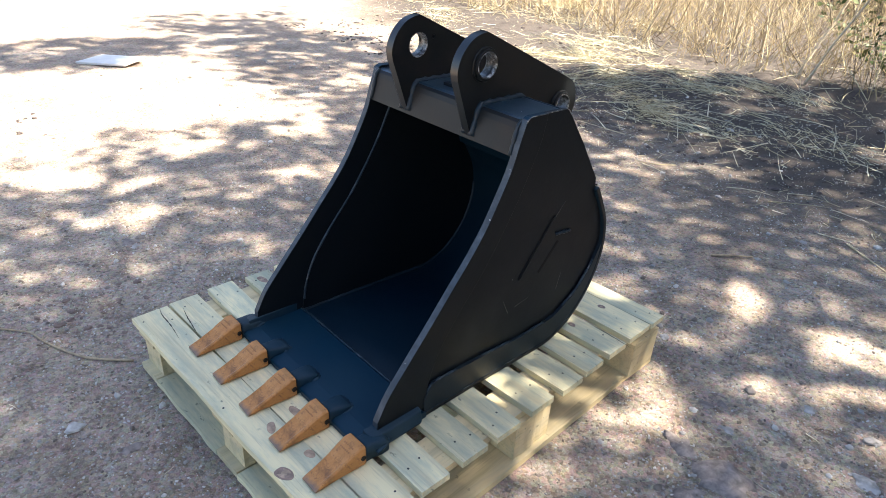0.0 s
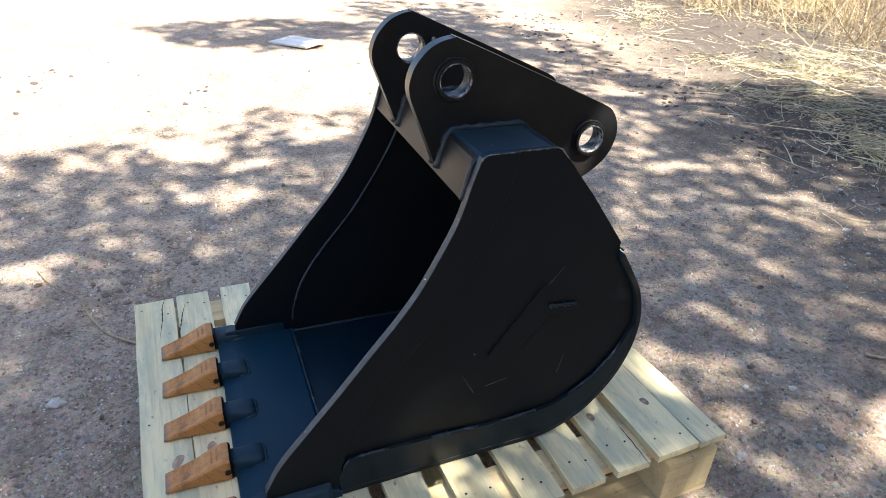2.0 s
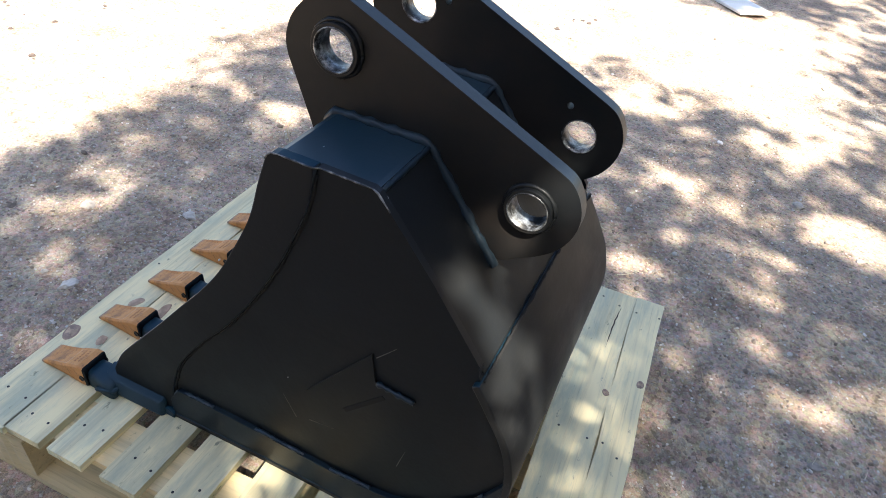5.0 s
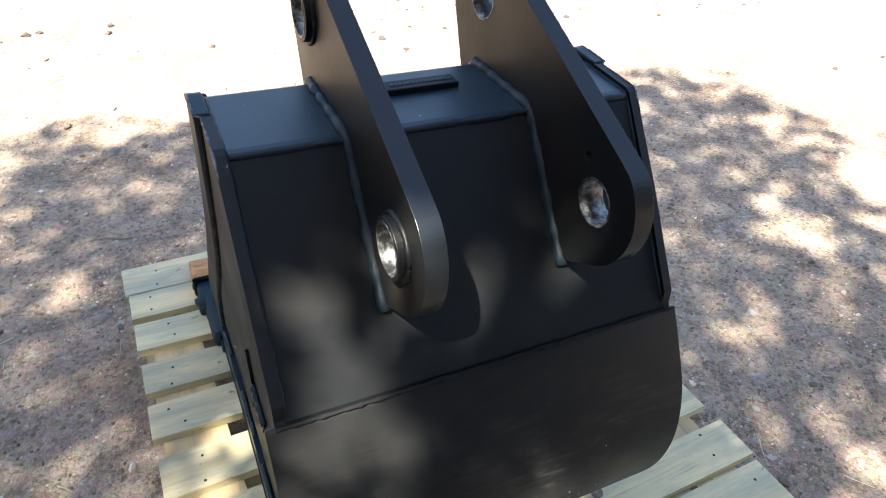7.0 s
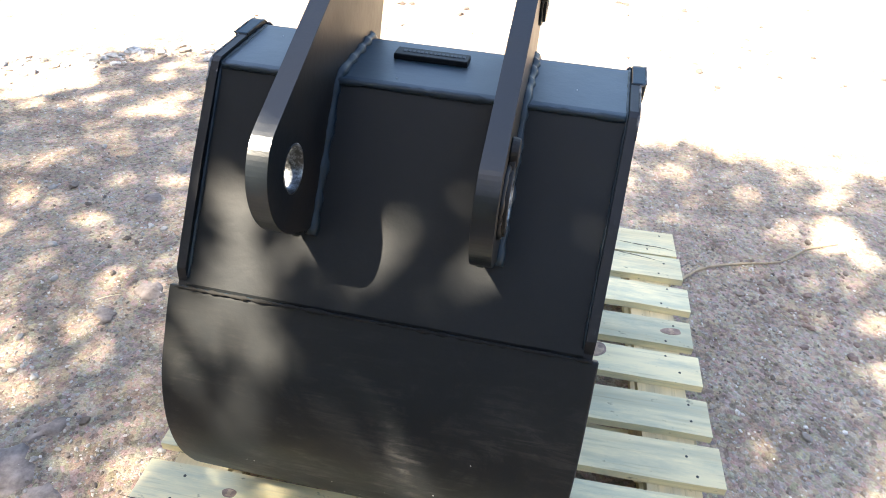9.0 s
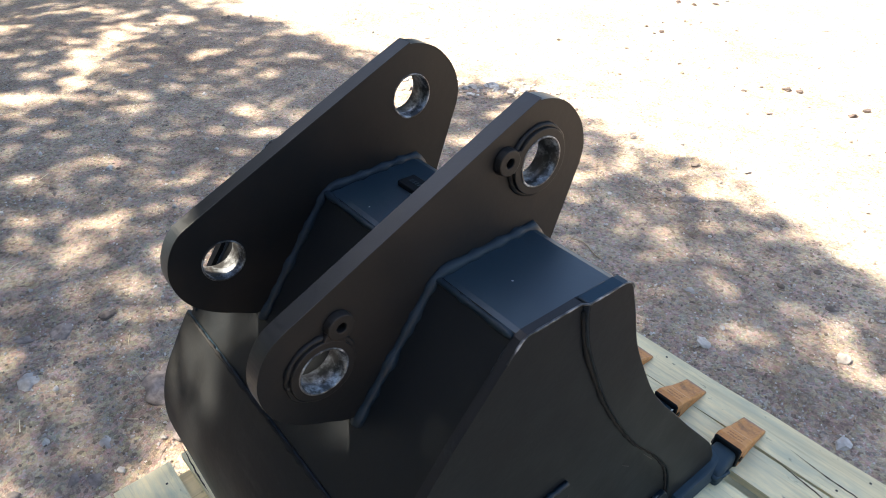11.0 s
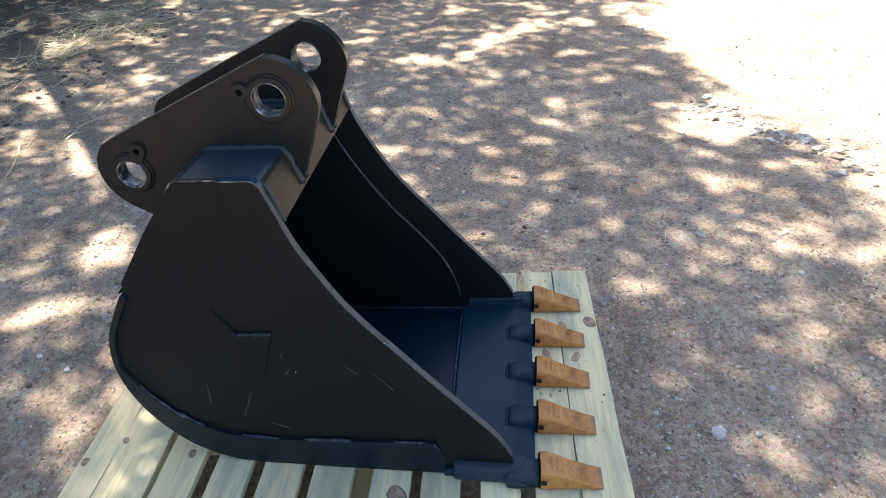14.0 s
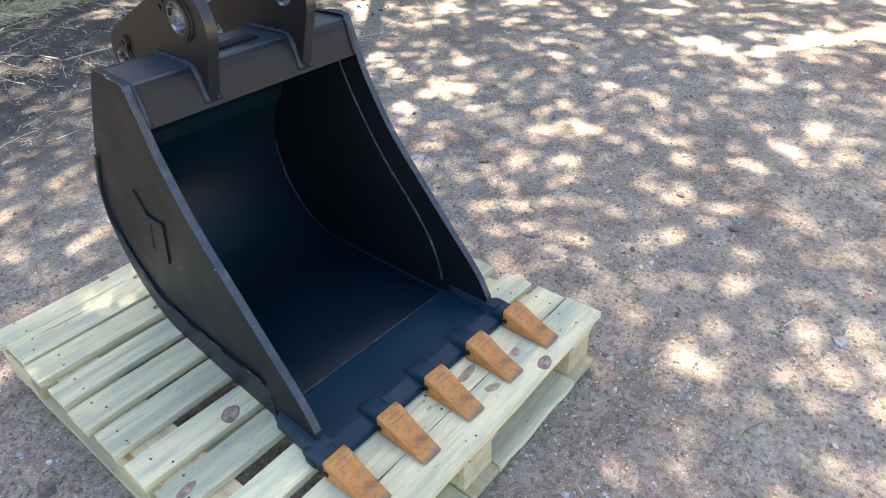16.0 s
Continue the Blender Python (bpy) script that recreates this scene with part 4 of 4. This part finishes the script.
def blades(name, count, place, length, width, upright, material, seed, label, category, bend=0.25):
    """Many thin dry stems in one mesh: each a bent three-sided blade."""
    rnd = random.Random(seed)
    verts, faces = [], []
    for _ in range(count):
        x, y, *way = place(rnd)
        z0 = ground_z(x, y)
        L = rnd.uniform(*length)
        w = rnd.uniform(*width)
        az = rnd.gauss(way[0], 1.0) if way else rnd.uniform(0, 6.28)
        z0 += rnd.random() ** 2 * way[1] if way else 0.0
        el = rnd.uniform(*upright)
        d = Vector((math.cos(az) * math.cos(el), math.sin(az) * math.cos(el), math.sin(el)))
        s = d.orthogonal().normalized()
        up = s.cross(d)
        side = Vector((rnd.uniform(-1, 1), rnd.uniform(-1, 1), rnd.uniform(-0.3, 0.3))) * bend * L
        i0 = len(verts)
        n = 4
        for k in range(n):
            t = k / (n - 1)
            p = Vector((x, y, z0 + 0.004 + rnd.uniform(0, 0.004))) + d * L * t + side * t * t
            g = ground_z(p.x, p.y) + 0.003
            if p.z < g:
                p.z = g
            ww = w * (1 - 0.7 * t)
            verts += [(p + s * ww)[:], (p - s * ww * 0.5 + up * ww * 0.87)[:], (p - s * ww * 0.5 - up * ww * 0.87)[:]]
        for k in range(n - 1):
            a, b = i0 + 3 * k, i0 + 3 * k + 3
            faces += [(a, a + 1, b + 1, b), (a + 1, a + 2, b + 2, b + 1), (a + 2, a, b, b + 2)]
    ob = new(name, quick(name, verts, faces, material))
    tagged(ob, label, category, kind="stuff")


def straw_line(x):
    return 2.35 + 0.33 * max(0.0, -x - 0.6) - 0.05 * max(0.0, x - 2)


srnd = random.Random(8)
SWATHS = []
for _ in range(46):
    sx = srnd.uniform(-5, 4.5)
    SWATHS.append((sx, straw_line(sx) + 0.35 + 2.4 * srnd.random() ** 0.95, srnd.uniform(-0.6, 0.5) + math.pi * srnd.randrange(2), srnd.uniform(0.12, 0.36), srnd.uniform(0.01, 0.06)))


def straw_place(rnd):
    """Cut stems lie in swaths, each mostly one way, with strays between."""
    while True:
        if rnd.random() < 0.22:
            x = rnd.uniform(-6, 6)
            return x, straw_line(x) - 0.25 + 3.4 * rnd.random() ** 1.2, rnd.uniform(0, 6.28), 0.01
        x, y, az, wide, high = SWATHS[rnd.randrange(len(SWATHS))]
        u, v = rnd.gauss(0, wide), rnd.gauss(0, wide * 0.3)
        px, py = x + u * math.cos(az) - v * math.sin(az), y + u * math.sin(az) + v * math.cos(az)
        if py > straw_line(px) - 0.3:
            return px, py, az, high


blades("straw_litter", 3600, straw_place, (0.05, 0.30), (0.0016, 0.0038), (-0.05, 0.3), M_STRAW, 11, "loose dry straw and cut stems on dark soil", "straw", 0.3)
blades("cut_stalks", 330, straw_place, (0.12, 0.48), (0.0028, 0.0056), (-0.04, 0.16), M_STRAW, 16, "long pale dry stalks lying on dark soil", "straw", 0.22)
blades("chaff", 15000, straw_place, (0.012, 0.06), (0.0012, 0.0030), (-0.05, 0.5), M_STRAW, 14, "short broken bits of dry straw on dark soil", "straw", 0.2)
blades("dry_grass", 8000, lambda r: (r.uniform(-9, 7), 4.75 + 0.3 * r.random() + 5.5 * r.random() ** 1.6 + 0.3 * math.sin(r.random() * 6)), (0.25, 1.25), (0.0015, 0.0040), (0.45, 1.6), M_GRASS, 12, "tall standing dry yellow grass along the yard", "dry grass", 0.55)


# larger stones: x, y, half length
GREY = [(-1.34, -0.31, 0.036), (-1.64, -0.44, 0.034), (0.67, 0.44, 0.055), (0.81, 0.41, 0.080), (0.63, 0.65, 0.022), (0.66, 0.69, 0.019), (-1.75, -0.25, 0.026), (-0.24, -0.69, 0.026), (0.80, -0.15, 0.042),
        (0.89, -0.14, 0.016), (0.77, 0.30, 0.034), (0.48, -1.45, 0.034), (1.72, 1.45, 0.055), (0.86, -0.04, 0.034), (2.31, 0.63, 0.045), (1.04, -0.56, 0.035), (0.55, -0.57, 0.040), (1.04, -0.74, 0.028), (1.95, 1.76, 0.05), (1.21, 0.58, 0.038), (1.24, 0.67, 0.026)]
PALE = [(1.05, 0.70, 0.036), (0.84, 0.87, 0.023), (-0.93, 0.22, 0.022), (-1.29, -0.30, 0.030), (1.14, 1.30, 0.042), (1.23, 0.79, 0.040), (0.72, 0.60, 0.020), (0.17, -0.99, 0.018)]
for rows, material, label in ((GREY, M_STONE, "weathered grey stone half sunk in dirt"), (PALE, M_PALE, "pale bare stone lying on the dirt")):
    for i, (x, y, r) in enumerate(rows):
        rnd = random.Random(int(1000 * (x + 5) + 77 * y))
        ob = new("stone", mesh_from("stone", rock(bmesh.new(), (0, 0, 0), r, 0.24 + 0.12 * rnd.random(), rnd, 3), material, True))
        ob.location = (x, y, ground_z(x, y) - r * 0.12)
        tagged(ob, label, "stone", "stones in the yard")


def scatter_lumps(name, count, place, size, material, seed, label, category, rounded=True):
    """Stones or clods too many to count, in one mesh."""
    rnd = random.Random(seed)
    base = []
    for k in range(6):
        bm = bmesh.new()
        rock(bm, (0, 0, 0), 1.0, 0.5, rnd, 2)
        bm.verts.ensure_lookup_table()
        base.append((np.array([v.co[:] for v in bm.verts]), [[v.index for v in f.verts] for f in bm.faces]))
        bm.free()
    verts, faces, off = [], [], 0
    for _ in range(count):
        x, y = place(rnd)
        q = PAL_INV @ Vector((x, y, 0))
        if abs(q.x) < 0.56 and abs(q.y) < 0.66:
            continue
        r = size[0] + (size[1] - size[0]) * rnd.random() ** 6
        v, f = base[rnd.randrange(6)]
        t = rnd.uniform(0, 6.28)
        c, s = math.cos(t), math.sin(t)
        verts.append(np.stack([(v[:, 0] * c - v[:, 1] * s) * r + x, (v[:, 0] * s + v[:, 1] * c) * r + y, v[:, 2] * r + ground_z(x, y) + r * 0.1], 1))
        faces += [[i + off for i in g] for g in f]
        off += len(v)
    ob = new(name, quick(name, np.concatenate(verts).tolist(), faces, material, rounded))
    tagged(ob, label, category, kind="stuff")


scatter_lumps("small_stones", 500, lambda r: (r.gauss(0, 1.9), r.gauss(0.1, 1.7)), (0.006, 0.026), M_PEBBLE, 31, "scattered small stones on the dirt", "stones", False)
scatter_lumps("soil_clods", 4200, lambda r: (r.uniform(-5, 5), 2.45 + abs(r.gauss(0, 1.0))), (0.003, 0.022), M_CLOD, 32, "dark crumbled soil clods along the bank", "soil", False)
scatter_lumps("dirt_crumbs", 130, lambda r: (r.gauss(-0.93, 0.11), r.gauss(-0.56, 0.09)), (0.003, 0.016), M_CRUMB, 33, "small heap of crumbled dirt beside the pallet", "soil", False)


DRIFTS = [(-0.9, -2.3), (-1.6, -2.6), (-2.6, -2.9), (-2.2, -3.6), (-0.5, -3.2), (0.6, -2.7), (1.5, -3.0), (-3.4, -2.2), (-3.6, -1.2), (0.1, -4.4), (-1.5, -5.0), (2.4, -3.8), (-3.1, -0.3)]


def drift_place(r):
    """Litter gathers in small drifts on the open, sunlit ground."""
    x, y = r.choice(DRIFTS)
    return x + r.gauss(0, 0.38), y + r.gauss(0, 0.16)


scatter_lumps("sunlit_litter", 420, drift_place, (0.004, 0.026), M_CLOD, 34, "dark crumbs and dead leaves on sunlit dirt", "litter", False)
scatter_lumps("rill_stones", 150, lambda r: (lambda k: (2.25 - 0.8 * k + r.gauss(0, 0.05), -1.30 - 0.46 * k + r.gauss(0, 0.07)))(r.random()), (0.010, 0.042), M_PEBBLE, 35, "stones washed out along a shallow rill", "stones", False)


def twig(name, points, radius, label, side=None):
    pts = [(x, y, ground_z(x, y) + radius * (1.1 + 0.8 * math.sin(i * 2.1) ** 2)) for i, (x, y) in enumerate(points)]
    line = [tuple(p) for p in smooth_line(pts, 5)]
    bm = tube(line, radius, 7, 0.18, 0.55, seed=len(points))
    if side:
        a, b = line[side[0]], side[1]
        tube(dense([a, ((a[0] + b[0]) / 2, (a[1] + b[1]) / 2, a[2] + 0.012), (*b, ground_z(*b) + 0.006)], 0.02), radius * 0.6, 6, 0.2, 0.5, bm, 4)
    ob = new(name, mesh_from(name, bm, M_TWIG, True))
    tagged(ob, label, "twig")


blades("yard_debris", 420, lambda r: (r.gauss(0.3, 1.6), r.gauss(0.9, 1.3)), (0.012, 0.06), (0.0008, 0.0018), (-0.02, 0.12), M_STRAW, 15, "few thin dry stems scattered on the dirt", "straw", 0.25)
twig("fallen_twig", [(-0.585, -0.560), (-0.66, -0.645), (-0.73, -0.690), (-0.84, -0.735), (-0.91, -0.755), (-0.96, -0.795), (-1.02, -0.850), (-1.12, -0.90)], 0.0042, "thin crooked dry twig lying beside the pallet", (16, (-0.885, -0.705)))
twig("dry_stalk", [(0.19, 1.50), (0.25, 1.56), (0.31, 1.62)], 0.006, "short pale dry stalk on the dirt")
twig("curved_twig", [(0.44, -0.90), (0.49, -0.905), (0.54, -0.925), (0.60, -0.912)], 0.003, "small curved dry twig on the dirt")
twig("long_stalk", [(1.36, 2.85), (1.55, 2.77), (1.78, 2.66), (2.1, 2.62)], 0.007, "long pale dry stalk lying in straw")

board_bm = loft([[(-0.21, -0.115, z), (0.20, -0.125, z), (0.22, 0.10, z), (-0.15, 0.12, z)] for z in (0.0, 0.018)])
white_board = new("white_board", mesh_from("white_board", board_bm, M_BOARD))
add_bevel(white_board, 0.003)
white_board.matrix_basis = pose(-4.21, 0.57, ground_z(-4.21, 0.57) + 0.014, 2, -3, 38)
tagged(white_board, "discarded flat white board lying on sunlit dirt", "board")


def dry_stem(seed, height):
    rnd = random.Random(seed)
    bm = bmesh.new()
    p, pts = Vector((0, 0, -0.03)), []
    lean = Vector((rnd.uniform(-0.25, 0.25), rnd.uniform(-0.25, 0.25), 1)).normalized()
    for k in range(9):
        pts.append(p.copy())
        p += (lean + Vector((rnd.uniform(-0.12, 0.12), rnd.uniform(-0.12, 0.12), 0))) * height / 8
    tube(pts, 0.012, 7, 0.12, 0.4, bm, seed)
    for k in (3, 5, 6):
        a = pts[k]
        d = Vector((rnd.uniform(-1, 1), rnd.uniform(-1, 1), 1.1)).normalized() * height * rnd.uniform(0.2, 0.4)
        tube([a, a + d * 0.5 + Vector((0, 0, 0.02)), a + d], 0.006, 6, 0.1, 0.4, bm, seed + k)
    return mesh_from("woody_weed", bm, M_WEED, True)


rnd = random.Random(77)
stems = [dry_stem(k, 0.9 + 0.2 * k) for k in range(4)]
for k in range(34):
    x = -7.5 + 12 * (k + rnd.random()) / 34
    y = 4.7 + 0.9 * rnd.random() + 0.12 * max(0, -x - 2)
    ob = new("woody_weed", stems[k % 4])
    ob.matrix_basis = pose(x, y, ground_z(x, y), rnd.uniform(-14, 14), rnd.uniform(-14, 14), rnd.uniform(0, 360))
    tagged(ob, "bare pale woody weed standing in dry grass", "weed", "weeds along the bank")


def shrub(x, y, height, seed):
    rnd = random.Random(seed)
    ob = new("green_shrub")
    tagged(ob, "leafy green shrub behind the dry grass", "shrub")
    bm = bmesh.new()
    for k in range(7):
        d = Vector((rnd.uniform(-0.5, 0.5), rnd.uniform(-0.5, 0.5), 1)) * height * rnd.uniform(0.6, 0.95)
        tube([Vector((0, 0, -0.05)), d * 0.5 + Vector((0.03, 0, 0)), d], 0.018, 6, 0.1, 0.3, bm, k)
    part("stems", bm, M_TWIG, ob, smooth=True)
    verts, faces = [], []
    for _ in range(2600):
        u = Vector((rnd.gauss(0, 1), rnd.gauss(0, 1), rnd.gauss(0, 1))).normalized()
        c = Vector((u.x * 0.62, u.y * 0.62, 0.5 + u.z * 0.48)) * height * (0.45 + 0.55 * rnd.random() ** 0.5)
        if noise.noise(c * 3.0) < -0.15:
            continue
        a = Vector((rnd.gauss(0, 1), rnd.gauss(0, 1), rnd.gauss(0, 0.6))).normalized()
        b = a.orthogonal().normalized()
        L, W = rnd.uniform(0.02, 0.04), rnd.uniform(0.010, 0.018)
        i = len(verts)
        verts += [(c - a * L)[:], (c + b * W)[:], (c + a * L)[:], (c - b * W)[:]]
        faces.append((i, i + 1, i + 2, i + 3))
    crown = new("leaves", quick("leaves", verts, faces, M_SHRUB))
    crown.parent = ob
    ob.location = (x, y, ground_z(x, y))


shrub(-0.15, 5.9, 1.9, 3)
shrub(0.95, 5.6, 1.6, 4)

# ---------------------------------------------------------------- the shade tree
def shade_density(x, y):
    """How closely the crown covers the sun above a place on the ground: 1 full, 0 open."""
    e = 0.35 * noise.noise(Vector((x * 0.9, y * 0.9, 7))) + 0.28 * noise.noise(Vector((x * 2.1, y * 2.1, 3))) + 0.16 * noise.noise(Vector((x * 5.3, y * 5.3, 1)))
    edge = 1.50 + 0.32 * min(1, max(0, (x + 0.6) / 1.4)) - 0.34 * min(1, max(0, (x - 1.6) / 0.8)) + 0.22 * math.exp(-((x - 1.5) / 0.35) ** 2)
    south = min(1, max(0, (y + edge + 0.7 * e) / 0.3))
    west = min(1, max(0, (x + 2.40 + e * 1.5) / 0.35))
    if y > 1.0:
        west = max(west, min(0.75, (y - 1.0) / 0.8) * min(1, max(0, (x + 6.0) / 1.0)))
    # unseen cover added to shade a patch of the open yard
    west = max(west, min(0.8, max(0.0, 1.6 - ((x + 4.7) / 0.55) ** 2 - ((y - 0.35 - 0.25 * x - 1.2) / 0.75) ** 2 + 2.0 * e)))
    north = min(1, max(0, (min(6.6, max(2.9, 3.1 + 1.05 * (x + 2.7))) + e - y) / 0.6))
    return south * west * north


# cover thinned or thickened to fit the camera's view: ground x, y, width, strength
GAPS = [(2.4, 0.0, 1.2, -0.15), (-0.30, 0.54, 0.12, -0.8), (-0.08, 0.25, 0.07, 1.3), (-0.22, 0.21, 0.05, 1.2), (1.25, -0.15, 0.6, -0.36), (1.3, 0.3, 0.7, -0.16), (0.65, -0.26, 0.3, -0.3), (0.11, 0.94, 0.22, -0.25), (-0.24, 0.01, 0.09, 1.3), (-0.33, 0.06, 0.05, 1.0), (-0.46, 0.02, 0.11, 1.1), (-0.11, 0.19, 0.08, 1.4), (-0.28, 0.26, 0.075, 1.4), (-0.43, 0.31, 0.045, 0.6), (-0.19, 0.10, 0.03, 0.5), (-0.58, 0.10, 0.04, 0.6),  (0.8, 2.0, 0.9, -0.12), (-0.2, 1.9, 0.7, -0.30), (2.2, 1.4, 0.8, -0.06), (1.3, 0.35, 0.3, -0.3), (-0.15, -0.11, 0.07, -0.6), (0.03, 0.26, 0.06, -0.4), (-0.05, 0.08, 0.05, -0.4), (1.08, -0.45, 0.28, -0.4), (0.72, -0.82, 0.18, -0.35), (1.75, -0.35, 0.35, -0.2), (1.55, 0.05, 0.3, -0.2),
        (0.67, 0.93, 0.13, 0.5), (0.73, 0.62, 0.09, 0.4), (0.82, 1.35, 0.15, 0.5), (0.46, 1.20, 0.08, 0.4), (-1.81, 0.42, 0.13, 0.5), (-1.48, -0.06, 0.10, 0.4), (-1.44, 0.29, 0.10, 0.4), (-1.01, -0.70, 0.07, 0.5), (-0.45, -0.66, 0.06, 0.6), (-2.07, 0.95, 0.16, 0.5),
        (0.92, -1.16, 0.18, 0.45), (1.49, -0.83, 0.14, 0.6), (1.19, -0.81, 0.10, 0.4), (1.92, -1.24, 0.18, 0.6), (0.41, -0.67, 0.06, 0.6), (0.24, -0.73, 0.06, 0.6), (0.94, -0.19, 0.07, 0.4), (-1.06, -0.08, 0.06, 0.4)]


def shade_tree():
    rnd = random.Random(21)
    verts, faces = [], []
    made = 0
    while made < 66000:
        near = made < 44000
        gx, gy = (rnd.uniform(-3.3, 4.8), rnd.uniform(-2.3, 3.3)) if near else (rnd.uniform(-7.0, 6.5), rnd.uniform(-2.2, 7.0))
        if not near and -3.3 < gx < 4.8 and gy < 3.3:
            continue
        p = Vector((gx, gy, 0))
        # extra unseen leaves, added to shade the lip and the back
        if made < 3500:
            gx, gy = rnd.gauss(-0.25, 0.30), rnd.gauss(-0.45, 0.17)
            p = Vector((gx, gy, 9))
        elif made < 5600:
            gx, gy = rnd.gauss(-0.27, 0.24), rnd.gauss(0.12, 0.16)
            p = Vector((gx, gy, 0))
        elif rnd.random() > shade_density(gx, gy):
            continue
        low = ((gx + 0.27) / 0.55) ** 2 + ((gy - 0.12) / 0.36) ** 2 < 1
        if low and made >= 5600 and rnd.random() > 0.42:
            continue
        n = 0.6 * noise.noise(p * 3.0 + Vector((3, 1, 0))) + 0.5 * noise.noise(p * 6.1) + 0.42 * noise.noise(p * 0.8 + Vector((9, 2, 5)))
        if not low:
            n += 0.30 * noise.noise(p * 1.6 + Vector((2, 5, 8))) - 0.12 * noise.noise(p * 6.1) + 0.26 * noise.noise(p * 12.5 + Vector((4, 4, 1))) + 0.14 * noise.noise(p * 25)
        n += 0.05 * math.exp(-((gx + 0.22) ** 2 / 0.09 + (gy - 0.12) ** 2 / 0.03)) - 1.3 * math.exp(-((gx + 0.15) ** 2 / 0.40 + (gy + 0.58) ** 2 / 0.15)) - 0.5 * math.exp(-((gx + 0.6) ** 2 + (gy - 0.5) ** 2) / 0.10)
        for cx, cy, wide, gain in GAPS:
            n += gain * math.exp(-((gx - cx) ** 2 + (gy - cy) ** 2) / wide ** 2)
        # some openings are half veiled by single sprays of leaves
        veil = 0.04 if low else 0.04 + 0.40 * min(1.0, max(0.0, 0.5 - 2.6 * noise.noise(p * 1.9 + Vector((1, 8, 3)))))
        if n > (0.21 if low else 0.185) and rnd.random() > veil:
            continue
        h = rnd.uniform(3.7, 5.0) if low else rnd.uniform(5.4, 8.4) if near else rnd.uniform(6.6, 9.4)
        c = Vector((gx + 0.54 * h, gy + 0.48 * h, h))
        u = Vector((rnd.gauss(0, 1), rnd.gauss(0, 1), rnd.gauss(0, 0.5))).normalized()
        v = u.orthogonal().normalized()
        v.rotate(Matrix.Rotation(rnd.uniform(-0.9, 0.9), 3, u))
        L, W = (rnd.uniform(0.035, 0.07), rnd.uniform(0.02, 0.035)) if low else (rnd.uniform(0.045, 0.09), rnd.uniform(0.024, 0.042)) if near else (rnd.uniform(0.07, 0.13), rnd.uniform(0.035, 0.06))
        i = len(verts)
        verts += [(c - u * L)[:], (c + v * W)[:], (c + u * L)[:], (c - v * W)[:]]
        faces.append((i, i + 1, i + 2, i + 3))
        made += 1
    tree = new("shade_tree")
    tagged(tree, "broad leafy tree overhanging the yard and casting dappled shade", "tree")
    crown = new("crown", quick("crown", verts, faces, M_LEAF))
    crown.parent = tree
    bm = bmesh.new()
    base, fork = Vector((10.0, 9.9, -0.1)), Vector((9.6, 9.3, 5.2))
    tube(dense([base, (9.8, 9.7, 1.6), fork], 0.3), 0.30, 12, 0.08, 0.75, bm, 2)
    part("trunk", bm, M_BARKT, tree, smooth=True)
    for k, end in enumerate(((3.0, 3.9, 7.0), (5.4, 2.4, 7.2), (7.6, 4.4, 7.8), (1.6, 5.6, 7.2), (4.6, 7.0, 7.9), (2.0, 2.2, 4.6))):
        midp = fork.lerp(Vector(end), 0.5) + Vector((rnd.uniform(-0.5, 0.5), rnd.uniform(-0.5, 0.5), 0.5))
        pts = smooth_line([fork[:], midp[:], end], 7)
        part("limb", tube([tuple(p) for p in pts], 0.12, 8, 0.08, 0.25, seed=k), M_BARKT, tree, smooth=True)


shade_tree()


def far_woods():
    """An unseen tree belt added to block horizon light from east and north; south and west stay open to the sky."""
    rnd = random.Random(91)
    verts, faces = [], []
    for _ in range(18500):
        a = rnd.uniform(-0.72, 2.55)
        top = 11.5 + 3.0 * noise.noise(Vector((4 * math.cos(a), 4 * math.sin(a), 2)))
        r = rnd.uniform(15, 18) + 1.2 * noise.noise(Vector((7 * math.cos(a), 7 * math.sin(a), 6)))
        c = Vector((r * math.cos(a), r * math.sin(a), top * rnd.random() ** 0.8))
        u = Vector((rnd.gauss(0, 1), rnd.gauss(0, 1), rnd.gauss(0, 1))).normalized()
        v = u.orthogonal().normalized()
        L, W = rnd.uniform(0.3, 0.7), rnd.uniform(0.15, 0.35)
        i = len(verts)
        verts += [(c - u * L)[:], (c + v * W)[:], (c + u * L)[:], (c - v * W)[:]]
        faces.append((i, i + 1, i + 2, i + 3))
    ob = new("far_woods", quick("far_woods", verts, faces, M_LEAF))
    tagged(ob, "unseen belt of trees added to block light from the horizon", "woods", kind="stuff")


far_woods()
